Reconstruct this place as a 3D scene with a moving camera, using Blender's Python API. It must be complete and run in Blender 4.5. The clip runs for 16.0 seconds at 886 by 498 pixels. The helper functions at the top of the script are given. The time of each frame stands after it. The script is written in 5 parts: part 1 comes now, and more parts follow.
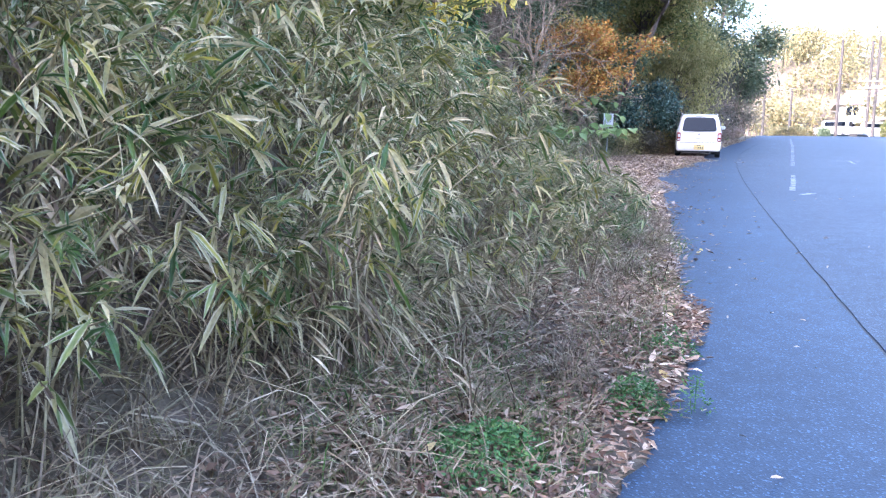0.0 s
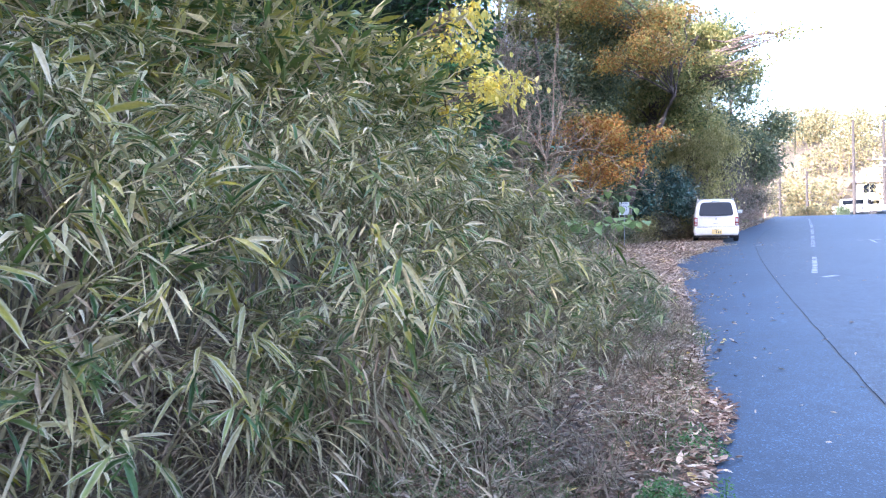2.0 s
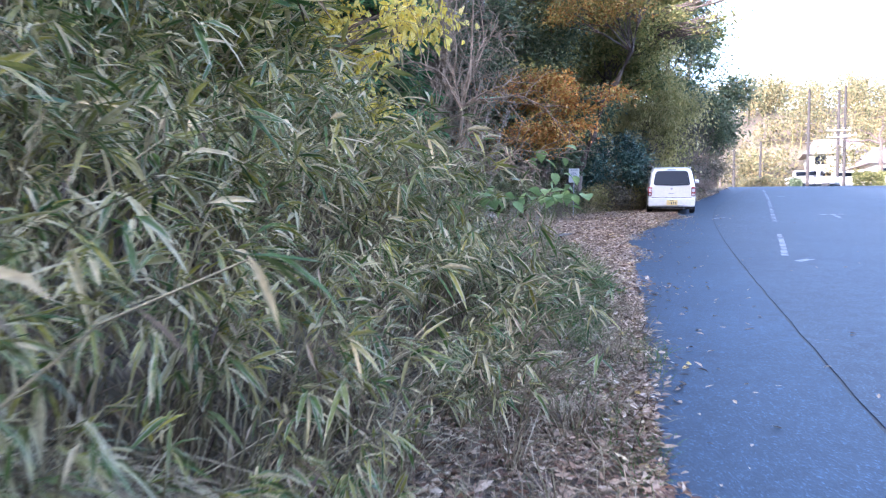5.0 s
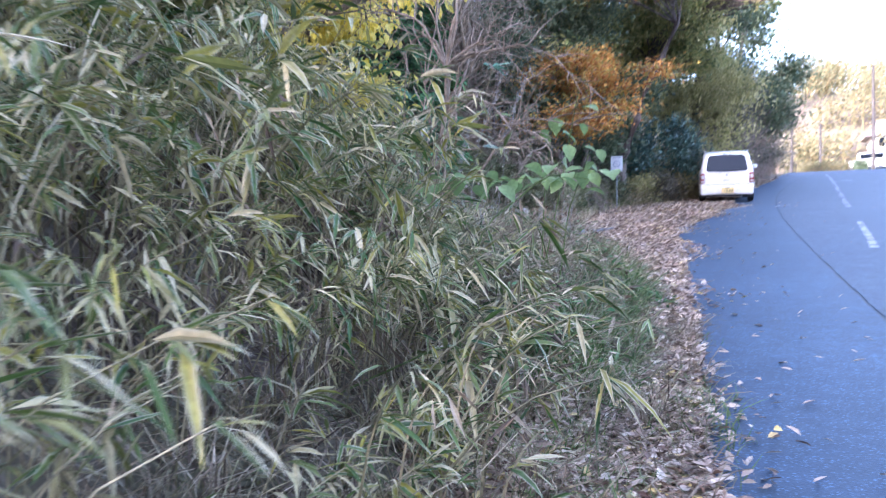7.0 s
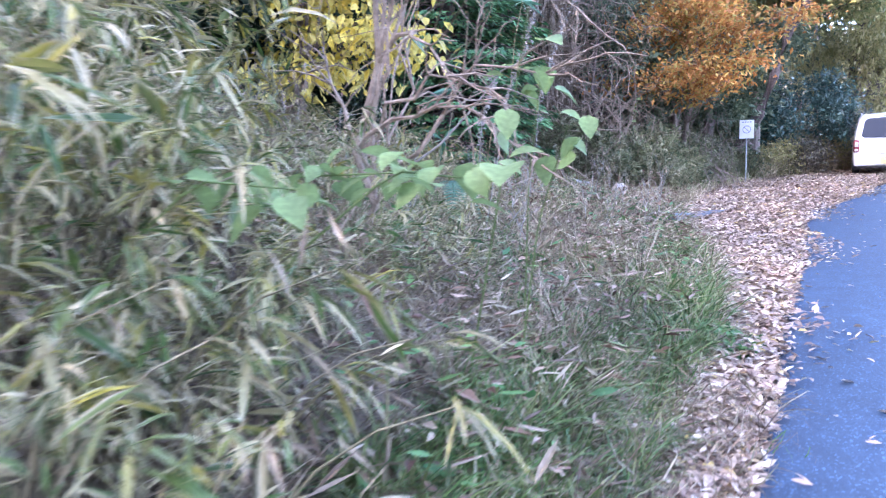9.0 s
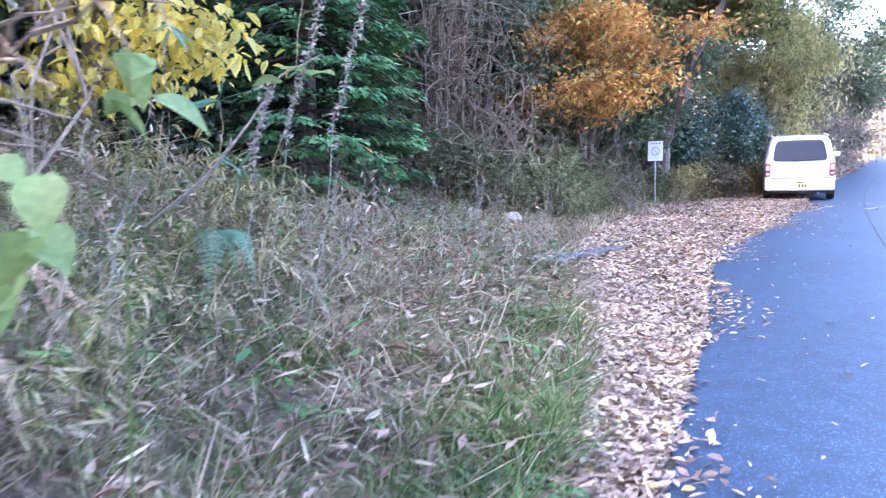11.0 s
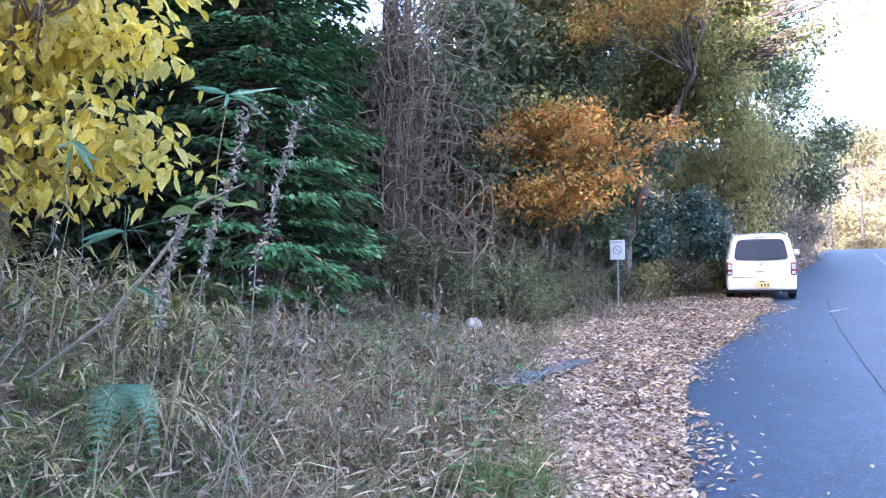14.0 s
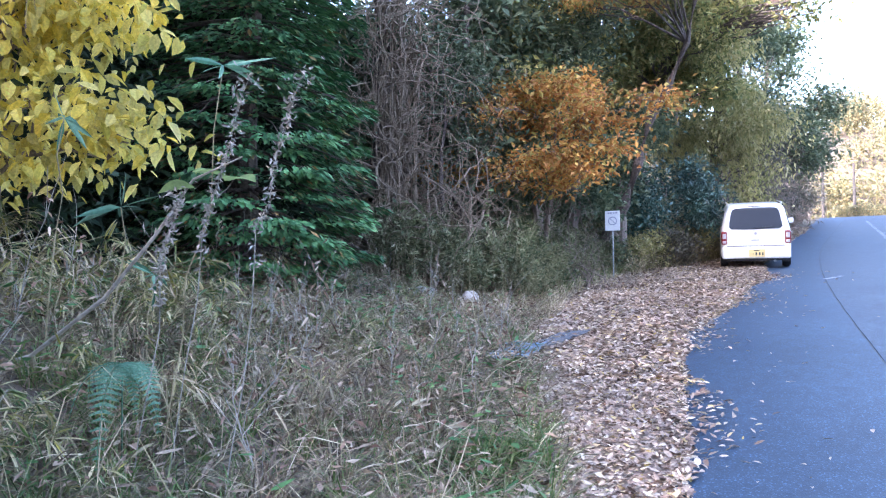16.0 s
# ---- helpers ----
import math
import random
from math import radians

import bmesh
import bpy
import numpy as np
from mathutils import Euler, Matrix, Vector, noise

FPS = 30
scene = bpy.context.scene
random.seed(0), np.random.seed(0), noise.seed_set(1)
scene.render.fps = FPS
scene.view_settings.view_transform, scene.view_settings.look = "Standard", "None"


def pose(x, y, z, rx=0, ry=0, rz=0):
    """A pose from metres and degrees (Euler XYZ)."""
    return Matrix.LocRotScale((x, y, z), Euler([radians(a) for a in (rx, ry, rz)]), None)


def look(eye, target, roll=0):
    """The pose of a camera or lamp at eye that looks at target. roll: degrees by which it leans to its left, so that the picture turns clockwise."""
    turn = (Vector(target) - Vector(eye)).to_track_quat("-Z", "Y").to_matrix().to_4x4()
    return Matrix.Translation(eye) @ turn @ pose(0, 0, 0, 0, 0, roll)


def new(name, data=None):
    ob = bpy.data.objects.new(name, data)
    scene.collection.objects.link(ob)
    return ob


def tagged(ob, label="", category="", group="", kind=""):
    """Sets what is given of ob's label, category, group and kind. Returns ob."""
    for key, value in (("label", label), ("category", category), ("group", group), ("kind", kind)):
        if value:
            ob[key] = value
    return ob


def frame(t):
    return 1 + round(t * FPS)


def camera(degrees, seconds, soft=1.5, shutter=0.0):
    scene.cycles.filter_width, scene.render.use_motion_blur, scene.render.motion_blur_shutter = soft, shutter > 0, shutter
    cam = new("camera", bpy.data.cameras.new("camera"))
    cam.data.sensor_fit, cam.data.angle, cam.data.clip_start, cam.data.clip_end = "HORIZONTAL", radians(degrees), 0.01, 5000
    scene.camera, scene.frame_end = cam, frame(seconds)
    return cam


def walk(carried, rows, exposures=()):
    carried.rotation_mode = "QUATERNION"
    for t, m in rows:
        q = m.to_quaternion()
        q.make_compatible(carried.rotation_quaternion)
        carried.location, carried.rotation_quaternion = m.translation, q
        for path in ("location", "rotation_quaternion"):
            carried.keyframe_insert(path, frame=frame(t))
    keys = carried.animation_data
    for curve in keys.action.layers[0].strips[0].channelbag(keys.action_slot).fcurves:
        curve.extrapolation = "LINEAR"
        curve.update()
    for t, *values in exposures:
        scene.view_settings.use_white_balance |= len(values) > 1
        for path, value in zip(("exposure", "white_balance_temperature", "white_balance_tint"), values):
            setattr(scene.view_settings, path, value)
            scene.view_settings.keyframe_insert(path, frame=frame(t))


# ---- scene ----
cam = camera(62.5, 16.0, soft=1.2, shutter=0.5)
PATH = [
    (0, (0.005, -0.064, 1.104), (-0.764, 1.775, 0.933), 2.4),
    (0.5, (0.011, -0.084, 1.122), (-0.759, 1.755, 0.957), 2.0),
    (1, (0.023, -0.057, 1.123), (-0.74, 1.785, 0.97), 1.7),
    (1.5, (0.023, -0.105, 1.157), (-0.749, 1.74, 1.136), 1.7),
    (2, (0.046, -0.093, 1.177), (-0.784, 1.725, 1.255), 0.3),
    (2.5, (0.068, 0.055, 1.177), (-0.747, 1.88, 1.261), 0.2),
    (3, (0.016, 0.385, 1.221), (-0.775, 2.219, 1.322), 0.7),
    (3.5, (-0.02, 0.836, 1.222), (-0.792, 2.68, 1.277), 0.6),
    (4, (-0.024, 1.237, 1.287), (-0.756, 3.098, 1.287), 2.1),
    (4.5, (-0.105, 1.659, 1.347), (-0.789, 3.538, 1.318), 1.6),
    (4.7, (-0.147, 1.86, 1.382), (-0.843, 3.735, 1.355), 1.4),
    (6.8, (-0.391, 3.777, 1.414), (-1.209, 5.602, 1.454), 0.5),
    (7, (-0.397, 3.932, 1.43), (-1.237, 5.747, 1.405), -0.5),
    (7.5, (-0.375, 4.463, 1.466), (-1.369, 6.198, 1.421), -1.9),
    (8, (-0.312, 4.94, 1.519), (-1.416, 6.608, 1.481), -0.4),
    (8.5, (-0.315, 5.489, 1.594), (-1.441, 7.14, 1.518), -0.6),
    (9, (-0.305, 6.049, 1.662), (-1.462, 7.676, 1.546), 0.1),
    (9.5, (-0.334, 6.535, 1.714), (-1.484, 8.169, 1.619), -0.8),
    (10, (-0.367, 7.078, 1.76), (-1.503, 8.722, 1.686), 0.4),
    (10.2, (-0.398, 7.301, 1.788), (-1.506, 8.964, 1.705), 0.5),
    (12.5, (-0.631, 8.473, 2.203), (-1.526, 10.262, 2.187), 0.1),
    (13, (-0.66, 8.498, 2.244), (-1.57, 10.278, 2.298), 0.9),
    (13.5, (-0.677, 8.51, 2.254), (-1.607, 10.278, 2.357), 1.1),
    (14, (-0.724, 8.527, 2.263), (-1.63, 10.304, 2.417), 0.3),
    (14.5, (-0.758, 8.578, 2.249), (-1.674, 10.349, 2.409), 0.2),
    (15, (-0.786, 8.596, 2.245), (-1.683, 10.378, 2.39), -0.4),
    (15.5, (-0.786, 8.573, 2.25), (-1.682, 10.358, 2.353), -0.7),
    (16, (-0.782, 8.547, 2.255), (-1.673, 10.336, 2.338), -0.6),
]
LIGHTING = [(0, 3.54, 5880, 25), (3.5, 3.26, 5780, 25), (4.7, 3.15, 5730, 25), (6.8, 3.42, 5730, 28), (8, 3.65, 5730, 32), (9, 4.1, 5780, 35), (10.2, 4.1, 5780, 35), (12.5, 3.95, 5880, 27), (14, 3.62, 5880, 27), (16, 3.55, 5880, 25)]
walk(cam, [(t, look(eye, target, roll)) for t, eye, target, roll in PATH], LIGHTING)

# world, sun and exposure ------------------------------------------------------
SUN_EL = radians(20)
SUN_DIR = Vector((-0.45, -0.893, 0)).normalized() * math.cos(SUN_EL) + Vector((0, 0, math.sin(SUN_EL)))
world = bpy.data.worlds.new("world")
scene.world = world
world.use_nodes = True
wn = world.node_tree.nodes
sky = wn.new("ShaderNodeTexSky")
sky.sky_type = "NISHITA"
sky.sun_disc = False
sky.sun_elevation = SUN_EL
sky.sun_rotation = math.atan2(SUN_DIR.x, SUN_DIR.y)
sky.air_density, sky.dust_density, sky.ozone_density = 1.0, 2.5, 1.0
world.node_tree.links.new(sky.outputs[0], wn["Background"].inputs[0])
wn["Background"].inputs[1].default_value = 0.15
sun = new("sun", bpy.data.lights.new("sun", "SUN"))
sun.data.energy, sun.data.angle, sun.data.color = 2.0, radians(0.5), (1.0, 0.96, 0.90)
sun.matrix_world = look(SUN_DIR * 100, (0, 0, 0))


# node materials -----------------------------------------------------------------
def material(name):
    m = bpy.data.materials.new(name)
    m.use_nodes = True
    return m, m.node_tree.nodes, m.node_tree.links, m.node_tree.nodes["Principled BSDF"]


def ramp(nodes, colours, spread=None):
    r = nodes.new("ShaderNodeValToRGB")
    el = r.color_ramp.elements
    n = len(colours)
    for i, c in enumerate(colours):
        p = spread[i] if spread else i / max(1, n - 1)
        e = el[i] if i < 2 else el.new(p)
        e.position, e.color = p, (*c, 1)
    return r


def noise_node(nodes, links, scale, detail=4, rough=0.6, coord="Object"):
    tc = nodes.new("ShaderNodeTexCoord")
    nz = nodes.new("ShaderNodeTexNoise")
    nz.inputs["Scale"].default_value, nz.inputs["Detail"].default_value, nz.inputs["Roughness"].default_value = scale, detail, rough
    links.new(tc.outputs[coord], nz.inputs["Vector"])
    return nz


def mix_colour(nodes, links, a, b, fac, mode="MIX"):
    mx = nodes.new("ShaderNodeMix")
    mx.data_type, mx.blend_type = "RGBA", mode
    for sock, v in ((mx.inputs[0], fac), (mx.inputs[6], a), (mx.inputs[7], b)):
        if isinstance(v, (int, float)):
            sock.default_value = v
        elif isinstance(v, tuple):
            sock.default_value = (*v, 1)
        else:
            links.new(v, sock)
    return mx.outputs[2]


def surface(name, dark, light, scale=8.0, rough=0.8, bump=0.3, bump_scale=60.0, metal=0.0, large=None):
    """A matt surface with grain and larger stains."""
    m, n, l, p = material(name)
    nz = noise_node(n, l, scale, 6)
    r = ramp(n, [dark, light], [0.3, 0.7])
    l.new(nz.outputs["Fac"], r.inputs[0])
    col = r.outputs[0]
    if large:
        nb = noise_node(n, l, scale * 0.11, 3)
        rb = ramp(n, [(0, 0, 0), (1, 1, 1)], [0.42, 0.62])
        l.new(nb.outputs["Fac"], rb.inputs[0])
        col = mix_colour(n, l, col, large, rb.outputs[0])
    l.new(col, p.inputs["Base Color"])
    p.inputs["Roughness"].default_value, p.inputs["Metallic"].default_value = rough, metal
    if bump:
        nf = noise_node(n, l, bump_scale, 4)
        b = n.new("ShaderNodeBump")
        b.inputs["Strength"].default_value, b.inputs["Distance"].default_value = bump, 0.02
        l.new(nf.outputs["Fac"], b.inputs["Height"])
        l.new(b.outputs[0], p.inputs["Normal"])
    return m


def leafy(name, colours, spread=None, rim=None, rough=0.5, glow=0.25, spec=0.35):
    """Leaves: each one takes its colour by chance from the ramp; thin, so that some light comes through."""
    m, n, l, p = material(name)
    geo = n.new("ShaderNodeNewGeometry")
    r = ramp(n, colours, spread)
    l.new(geo.outputs["Random Per Island"], r.inputs[0])
    col = r.outputs[0]
    nz = noise_node(n, l, 1.3, 3)
    rb = ramp(n, [(0.62, 0.62, 0.62), (1.25, 1.22, 1.15)], [0.32, 0.68])
    l.new(nz.outputs["Fac"], rb.inputs[0])
    col = mix_colour(n, l, col, rb.outputs[0], 1.0, "MULTIPLY")
    fine = noise_node(n, l, 55, 3)
    rf = ramp(n, [(0.75, 0.75, 0.75), (1.2, 1.2, 1.2)], [0.3, 0.7])
    l.new(fine.outputs["Fac"], rf.inputs[0])
    col = mix_colour(n, l, col, rf.outputs[0], 1.0, "MULTIPLY")
    if rim:
        at = n.new("ShaderNodeAttribute")
        at.attribute_name = "rim"
        rr = ramp(n, [(0, 0, 0), (0.9, 0.9, 0.9)], [0.5, 1.0])
        l.new(at.outputs["Fac"], rr.inputs[0])
        patch = noise_node(n, l, 9, 3)
        rp = ramp(n, [(0, 0, 0), (1, 1, 1)], [0.44, 0.56])
        l.new(patch.outputs["Fac"], rp.inputs[0])
        col = mix_colour(n, l, col, rim, mix_colour(n, l, rr.outputs[0], rp.outputs[0], 1.0, "MULTIPLY"))
    l.new(col, p.inputs["Base Color"])
    p.inputs["Roughness"].default_value, p.inputs["Specular IOR Level"].default_value = rough, spec
    t = n.new("ShaderNodeBsdfTranslucent")
    l.new(col, t.inputs[0])
    mx = n.new("ShaderNodeMixShader")
    mx.inputs[0].default_value = glow
    l.new(p.outputs[0], mx.inputs[1])
    l.new(t.outputs[0], mx.inputs[2])
    l.new(mx.outputs[0], n["Material Output"].inputs[0])
    return m


def asphalt(name, dark, light, rough):
    m, n, l, p = material(name)
    big = noise_node(n, l, 0.55, 4)
    rb = ramp(n, [dark, light], [0.35, 0.68])
    l.new(big.outputs["Fac"], rb.inputs[0])
    vor = n.new("ShaderNodeTexVoronoi")
    tc = n.new("ShaderNodeTexCoord")
    vor.inputs["Scale"].default_value = 120
    l.new(tc.outputs["Object"], vor.inputs["Vector"])
    rs = ramp(n, [(0.65, 0.65, 0.67), (0.95, 0.95, 0.95), (1.1, 1.1, 1.1), (3.0, 3.0, 2.9)], [0.0, 0.6, 0.86, 1.0])
    sep = n.new("ShaderNodeSeparateColor")
    l.new(vor.outputs["Color"], sep.inputs[0])
    l.new(sep.outputs[0], rs.inputs[0])
    col = mix_colour(n, l, rb.outputs[0], rs.outputs[0], 1.0, "MULTIPLY")
    mid = noise_node(n, l, 7, 5)
    rm = ramp(n, [(0.8, 0.8, 0.8), (1.18, 1.18, 1.18)], [0.35, 0.65])
    l.new(mid.outputs["Fac"], rm.inputs[0])
    col = mix_colour(n, l, col, rm.outputs[0], 1.0, "MULTIPLY")
    l.new(col, p.inputs["Base Color"])
    p.inputs["Roughness"].default_value = rough
    b = n.new("ShaderNodeBump")
    b.inputs["Strength"].default_value, b.inputs["Distance"].default_value = 0.25, 0.004
    l.new(vor.outputs["Distance"], b.inputs["Height"])
    l.new(b.outputs[0], p.inputs["Normal"])
    return m


def plain(name, colour, rough=0.5, metal=0.0, coat=0.0, spec=0.5):
    m, n, l, p = material(name)
    nz = noise_node(n, l, 14, 5)
    r = ramp(n, [tuple(c * 0.88 for c in colour), colour], [0.3, 0.6])
    l.new(nz.outputs["Fac"], r.inputs[0])
    l.new(r.outputs[0], p.inputs["Base Color"])
    p.inputs["Roughness"].default_value, p.inputs["Metallic"].default_value = rough, metal
    p.inputs["Coat Weight"].default_value, p.inputs["Specular IOR Level"].default_value = coat, spec
    return m


M_SOIL = surface("soil", (0.06, 0.045, 0.035), (0.20, 0.15, 0.11), 9, 0.95, 0.9, 40, large=(0.13, 0.115, 0.07))
# both asphalts carry the blue of the reflected sky in their base colour
M_ROAD_A = asphalt("asphalt_dark", (0.015, 0.034, 0.061), (0.023, 0.047, 0.080), 0.6)
M_ROAD_B = asphalt("asphalt_worn", (0.029, 0.046, 0.069), (0.042, 0.063, 0.089), 0.65)
M_TAR = surface("tar", (0.012, 0.012, 0.013), (0.03, 0.03, 0.03), 30, 0.6)
M_LINE = surface("road_paint", (0.08, 0.09, 0.11), (0.46, 0.47, 0.48), 16, 0.7, 0.3, 120)
M_BAMBOO = leafy("bamboo_leaf", [(0.03, 0.08, 0.018), (0.085, 0.145, 0.03), (0.17, 0.20, 0.065), (0.36, 0.31, 0.05), (0.33, 0.31, 0.13), (0.62, 0.52, 0.31)],
                 [0.0, 0.20, 0.42, 0.57, 0.70, 0.94], rim=(0.52, 0.47, 0.33), rough=0.42)
M_CULM = leafy("bamboo_culm", [(0.18, 0.16, 0.08), (0.36, 0.30, 0.18), (0.50, 0.43, 0.29)], glow=0.0, rough=0.6)
M_STRAW = leafy("dry_grass", [(0.20, 0.14, 0.085), (0.42, 0.33, 0.21), (0.57, 0.47, 0.32), (0.28, 0.26, 0.12), (0.70, 0.60, 0.44)], glow=0.15, rough=0.7)
M_WITHERED = leafy("withered_leaf", [(0.08, 0.055, 0.04), (0.17, 0.12, 0.085), (0.28, 0.21, 0.14), (0.50, 0.41, 0.29)], glow=0.1, rough=0.8)
M_SLOPE = leafy("slope_straw", [(0.10, 0.07, 0.05), (0.22, 0.165, 0.115), (0.36, 0.28, 0.20), (0.16, 0.155, 0.075), (0.58, 0.49, 0.37)], glow=0.12, rough=0.75)
M_BANK = leafy("bamboo_grass_leaf", [(0.09, 0.13, 0.06), (0.18, 0.215, 0.105), (0.30, 0.31, 0.17), (0.45, 0.41, 0.26)], glow=0.3, rough=0.55)
M_GRASS = leafy("green_grass", [(0.05, 0.12, 0.035), (0.10, 0.19, 0.05), (0.17, 0.22, 0.07), (0.24, 0.25, 0.11)], glow=0.25)
M_WEED = leafy("weed_leaf", [(0.05, 0.15, 0.05), (0.09, 0.22, 0.07), (0.15, 0.27, 0.08)], glow=0.25)
M_LITTER = leafy("fallen_leaf", [(0.17, 0.11, 0.085), (0.33, 0.23, 0.17), (0.45, 0.34, 0.255), (0.55, 0.43, 0.33), (0.74, 0.64, 0.52), (0.56, 0.41, 0.13)],
                 [0.0, 0.22, 0.45, 0.68, 0.88, 1.0], glow=0.08, rough=0.7)
M_REDDISH = leafy("reddish_litter", [(0.12, 0.065, 0.045), (0.24, 0.145, 0.10), (0.38, 0.27, 0.19), (0.52, 0.42, 0.32)], glow=0.05, rough=0.8)
M_MIXED = leafy("mixed_autumn_leaf", [(0.30, 0.15, 0.05), (0.50, 0.28, 0.09), (0.58, 0.42, 0.14), (0.36, 0.33, 0.11), (0.20, 0.22, 0.07)], glow=0.4)
M_YELLOW = leafy("yellow_leaf", [(0.78, 0.60, 0.08), (0.86, 0.71, 0.16), (0.88, 0.77, 0.28), (0.66, 0.60, 0.13)], glow=0.5)
M_ORANGE = leafy("orange_leaf", [(0.34, 0.14, 0.05), (0.54, 0.25, 0.07), (0.66, 0.37, 0.11), (0.60, 0.45, 0.13), (0.33, 0.32, 0.10)], [0, 0.25, 0.6, 0.85, 1.0], glow=0.35)
M_CEDAR = leafy("cedar_leaf", [(0.04, 0.13, 0.055), (0.085, 0.23, 0.09), (0.17, 0.35, 0.14), (0.36, 0.20, 0.08)], [0, 0.45, 0.93, 1.0], glow=0.12, rough=0.6)
# conifer leaves darkened in colour to stand for deep shade
M_CEDAR_SHADE = leafy("shaded_cedar_leaf", [(0.012, 0.03, 0.016), (0.025, 0.05, 0.028), (0.045, 0.075, 0.04)], glow=0.1, rough=0.7)
M_CAMELLIA = leafy("glossy_leaf", [(0.045, 0.095, 0.07), (0.075, 0.145, 0.115), (0.13, 0.22, 0.18)], glow=0.08, rough=0.2, spec=0.8)
M_OLIVE = leafy("olive_leaf", [(0.26, 0.27, 0.11), (0.42, 0.39, 0.16), (0.56, 0.49, 0.22), (0.62, 0.56, 0.30)], glow=0.45)
M_GREEN = leafy("tree_leaf", [(0.13, 0.17, 0.065), (0.25, 0.28, 0.10), (0.40, 0.38, 0.15), (0.54, 0.46, 0.19)], glow=0.4)
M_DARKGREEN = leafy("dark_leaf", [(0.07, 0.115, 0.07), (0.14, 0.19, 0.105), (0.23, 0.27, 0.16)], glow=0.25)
M_GREY = leafy("grey_leaf", [(0.10, 0.095, 0.075), (0.17, 0.15, 0.12), (0.12, 0.13, 0.08), (0.22, 0.19, 0.15)], glow=0.15)
M_FAR = leafy("far_leaf", [(0.10, 0.10, 0.06), (0.22, 0.21, 0.11), (0.32, 0.25, 0.13), (0.19, 0.21, 0.11)], glow=0.3)
M_KUDZU = leafy("broad_leaf", [(0.13, 0.24, 0.09), (0.22, 0.33, 0.12), (0.32, 0.40, 0.16)], glow=0.4)
M_FERN = leafy("fern_leaf", [(0.05, 0.15, 0.09), (0.10, 0.24, 0.15), (0.16, 0.30, 0.20)], glow=0.25)
M_BARK = surface("bark", (0.06, 0.045, 0.038), (0.20, 0.155, 0.13), 22, 0.9, 0.8, 50)
M_DEAD = surface("weathered_stem", (0.20, 0.18, 0.15), (0.42, 0.39, 0.33), 30, 0.85, 0.3, 80)
M_TWIG = surface("twig_bark", (0.15, 0.11, 0.09), (0.33, 0.26, 0.21), 30, 0.85, 0.3, 80)
M_VINE = surface("vine_bark", (0.16, 0.115, 0.08), (0.40, 0.31, 0.22), 26, 0.9, 0.4, 70)
M_CAR = plain("car_paint", (0.86, 0.84, 0.79), 0.28, 0.0, 0.6)
M_BLACK = plain("black_plastic", (0.02, 0.02, 0.022), 0.5)
M_TYRE = plain("tyre_rubber", (0.025, 0.025, 0.026), 0.85)
M_RIM = plain("steel_rim", (0.45, 0.45, 0.46), 0.35, 0.9)
M_GLASS_D = plain("tinted_glass", (0.008, 0.011, 0.016), 0.04, 0.0, 0.0, 0.32)
M_POLE = surface("weathered_pole", (0.035, 0.03, 0.027), (0.07, 0.06, 0.055), 9, 0.85)
M_RED = plain("red_lens", (0.28, 0.03, 0.03), 0.15, 0, 0.8)
M_CLEAR = plain("pale_lens", (0.62, 0.55, 0.54), 0.12, 0, 0.8)
M_PLATE = plain("yellow_plate", (0.86, 0.68, 0.30), 0.45)
M_INK = plain("dark_ink", (0.03, 0.05, 0.04), 0.6)
M_WHITE = plain("white_board", (0.88, 0.88, 0.88), 0.45)
M_SIGNRED = plain("faded_sign_print", (0.30, 0.32, 0.44), 0.5)
M_STEEL = plain("galvanised_steel", (0.45, 0.46, 0.47), 0.45, 0.7)
M_CONCRETE = surface("concrete", (0.32, 0.31, 0.29), (0.48, 0.46, 0.43), 12, 0.85, 0.3, 60)
M_STONE = surface("pale_stone", (0.42, 0.37, 0.32), (0.68, 0.61, 0.54), 10, 0.85, 0.5, 30)
M_SHEET = surface("blue_sheet", (0.09, 0.14, 0.18), (0.16, 0.22, 0.27), 9, 0.5, 0.3, 20)
M_MAT = surface("grey_mat", (0.07, 0.075, 0.085), (0.14, 0.145, 0.155), 14, 0.7, 0.6, 50)
M_WALL = surface("house_wall", (0.62, 0.59, 0.54), (0.76, 0.74, 0.70), 3, 0.85)
M_ROOF = surface("roof_tile", (0.16, 0.13, 0.13), (0.28, 0.24, 0.24), 6, 0.6)


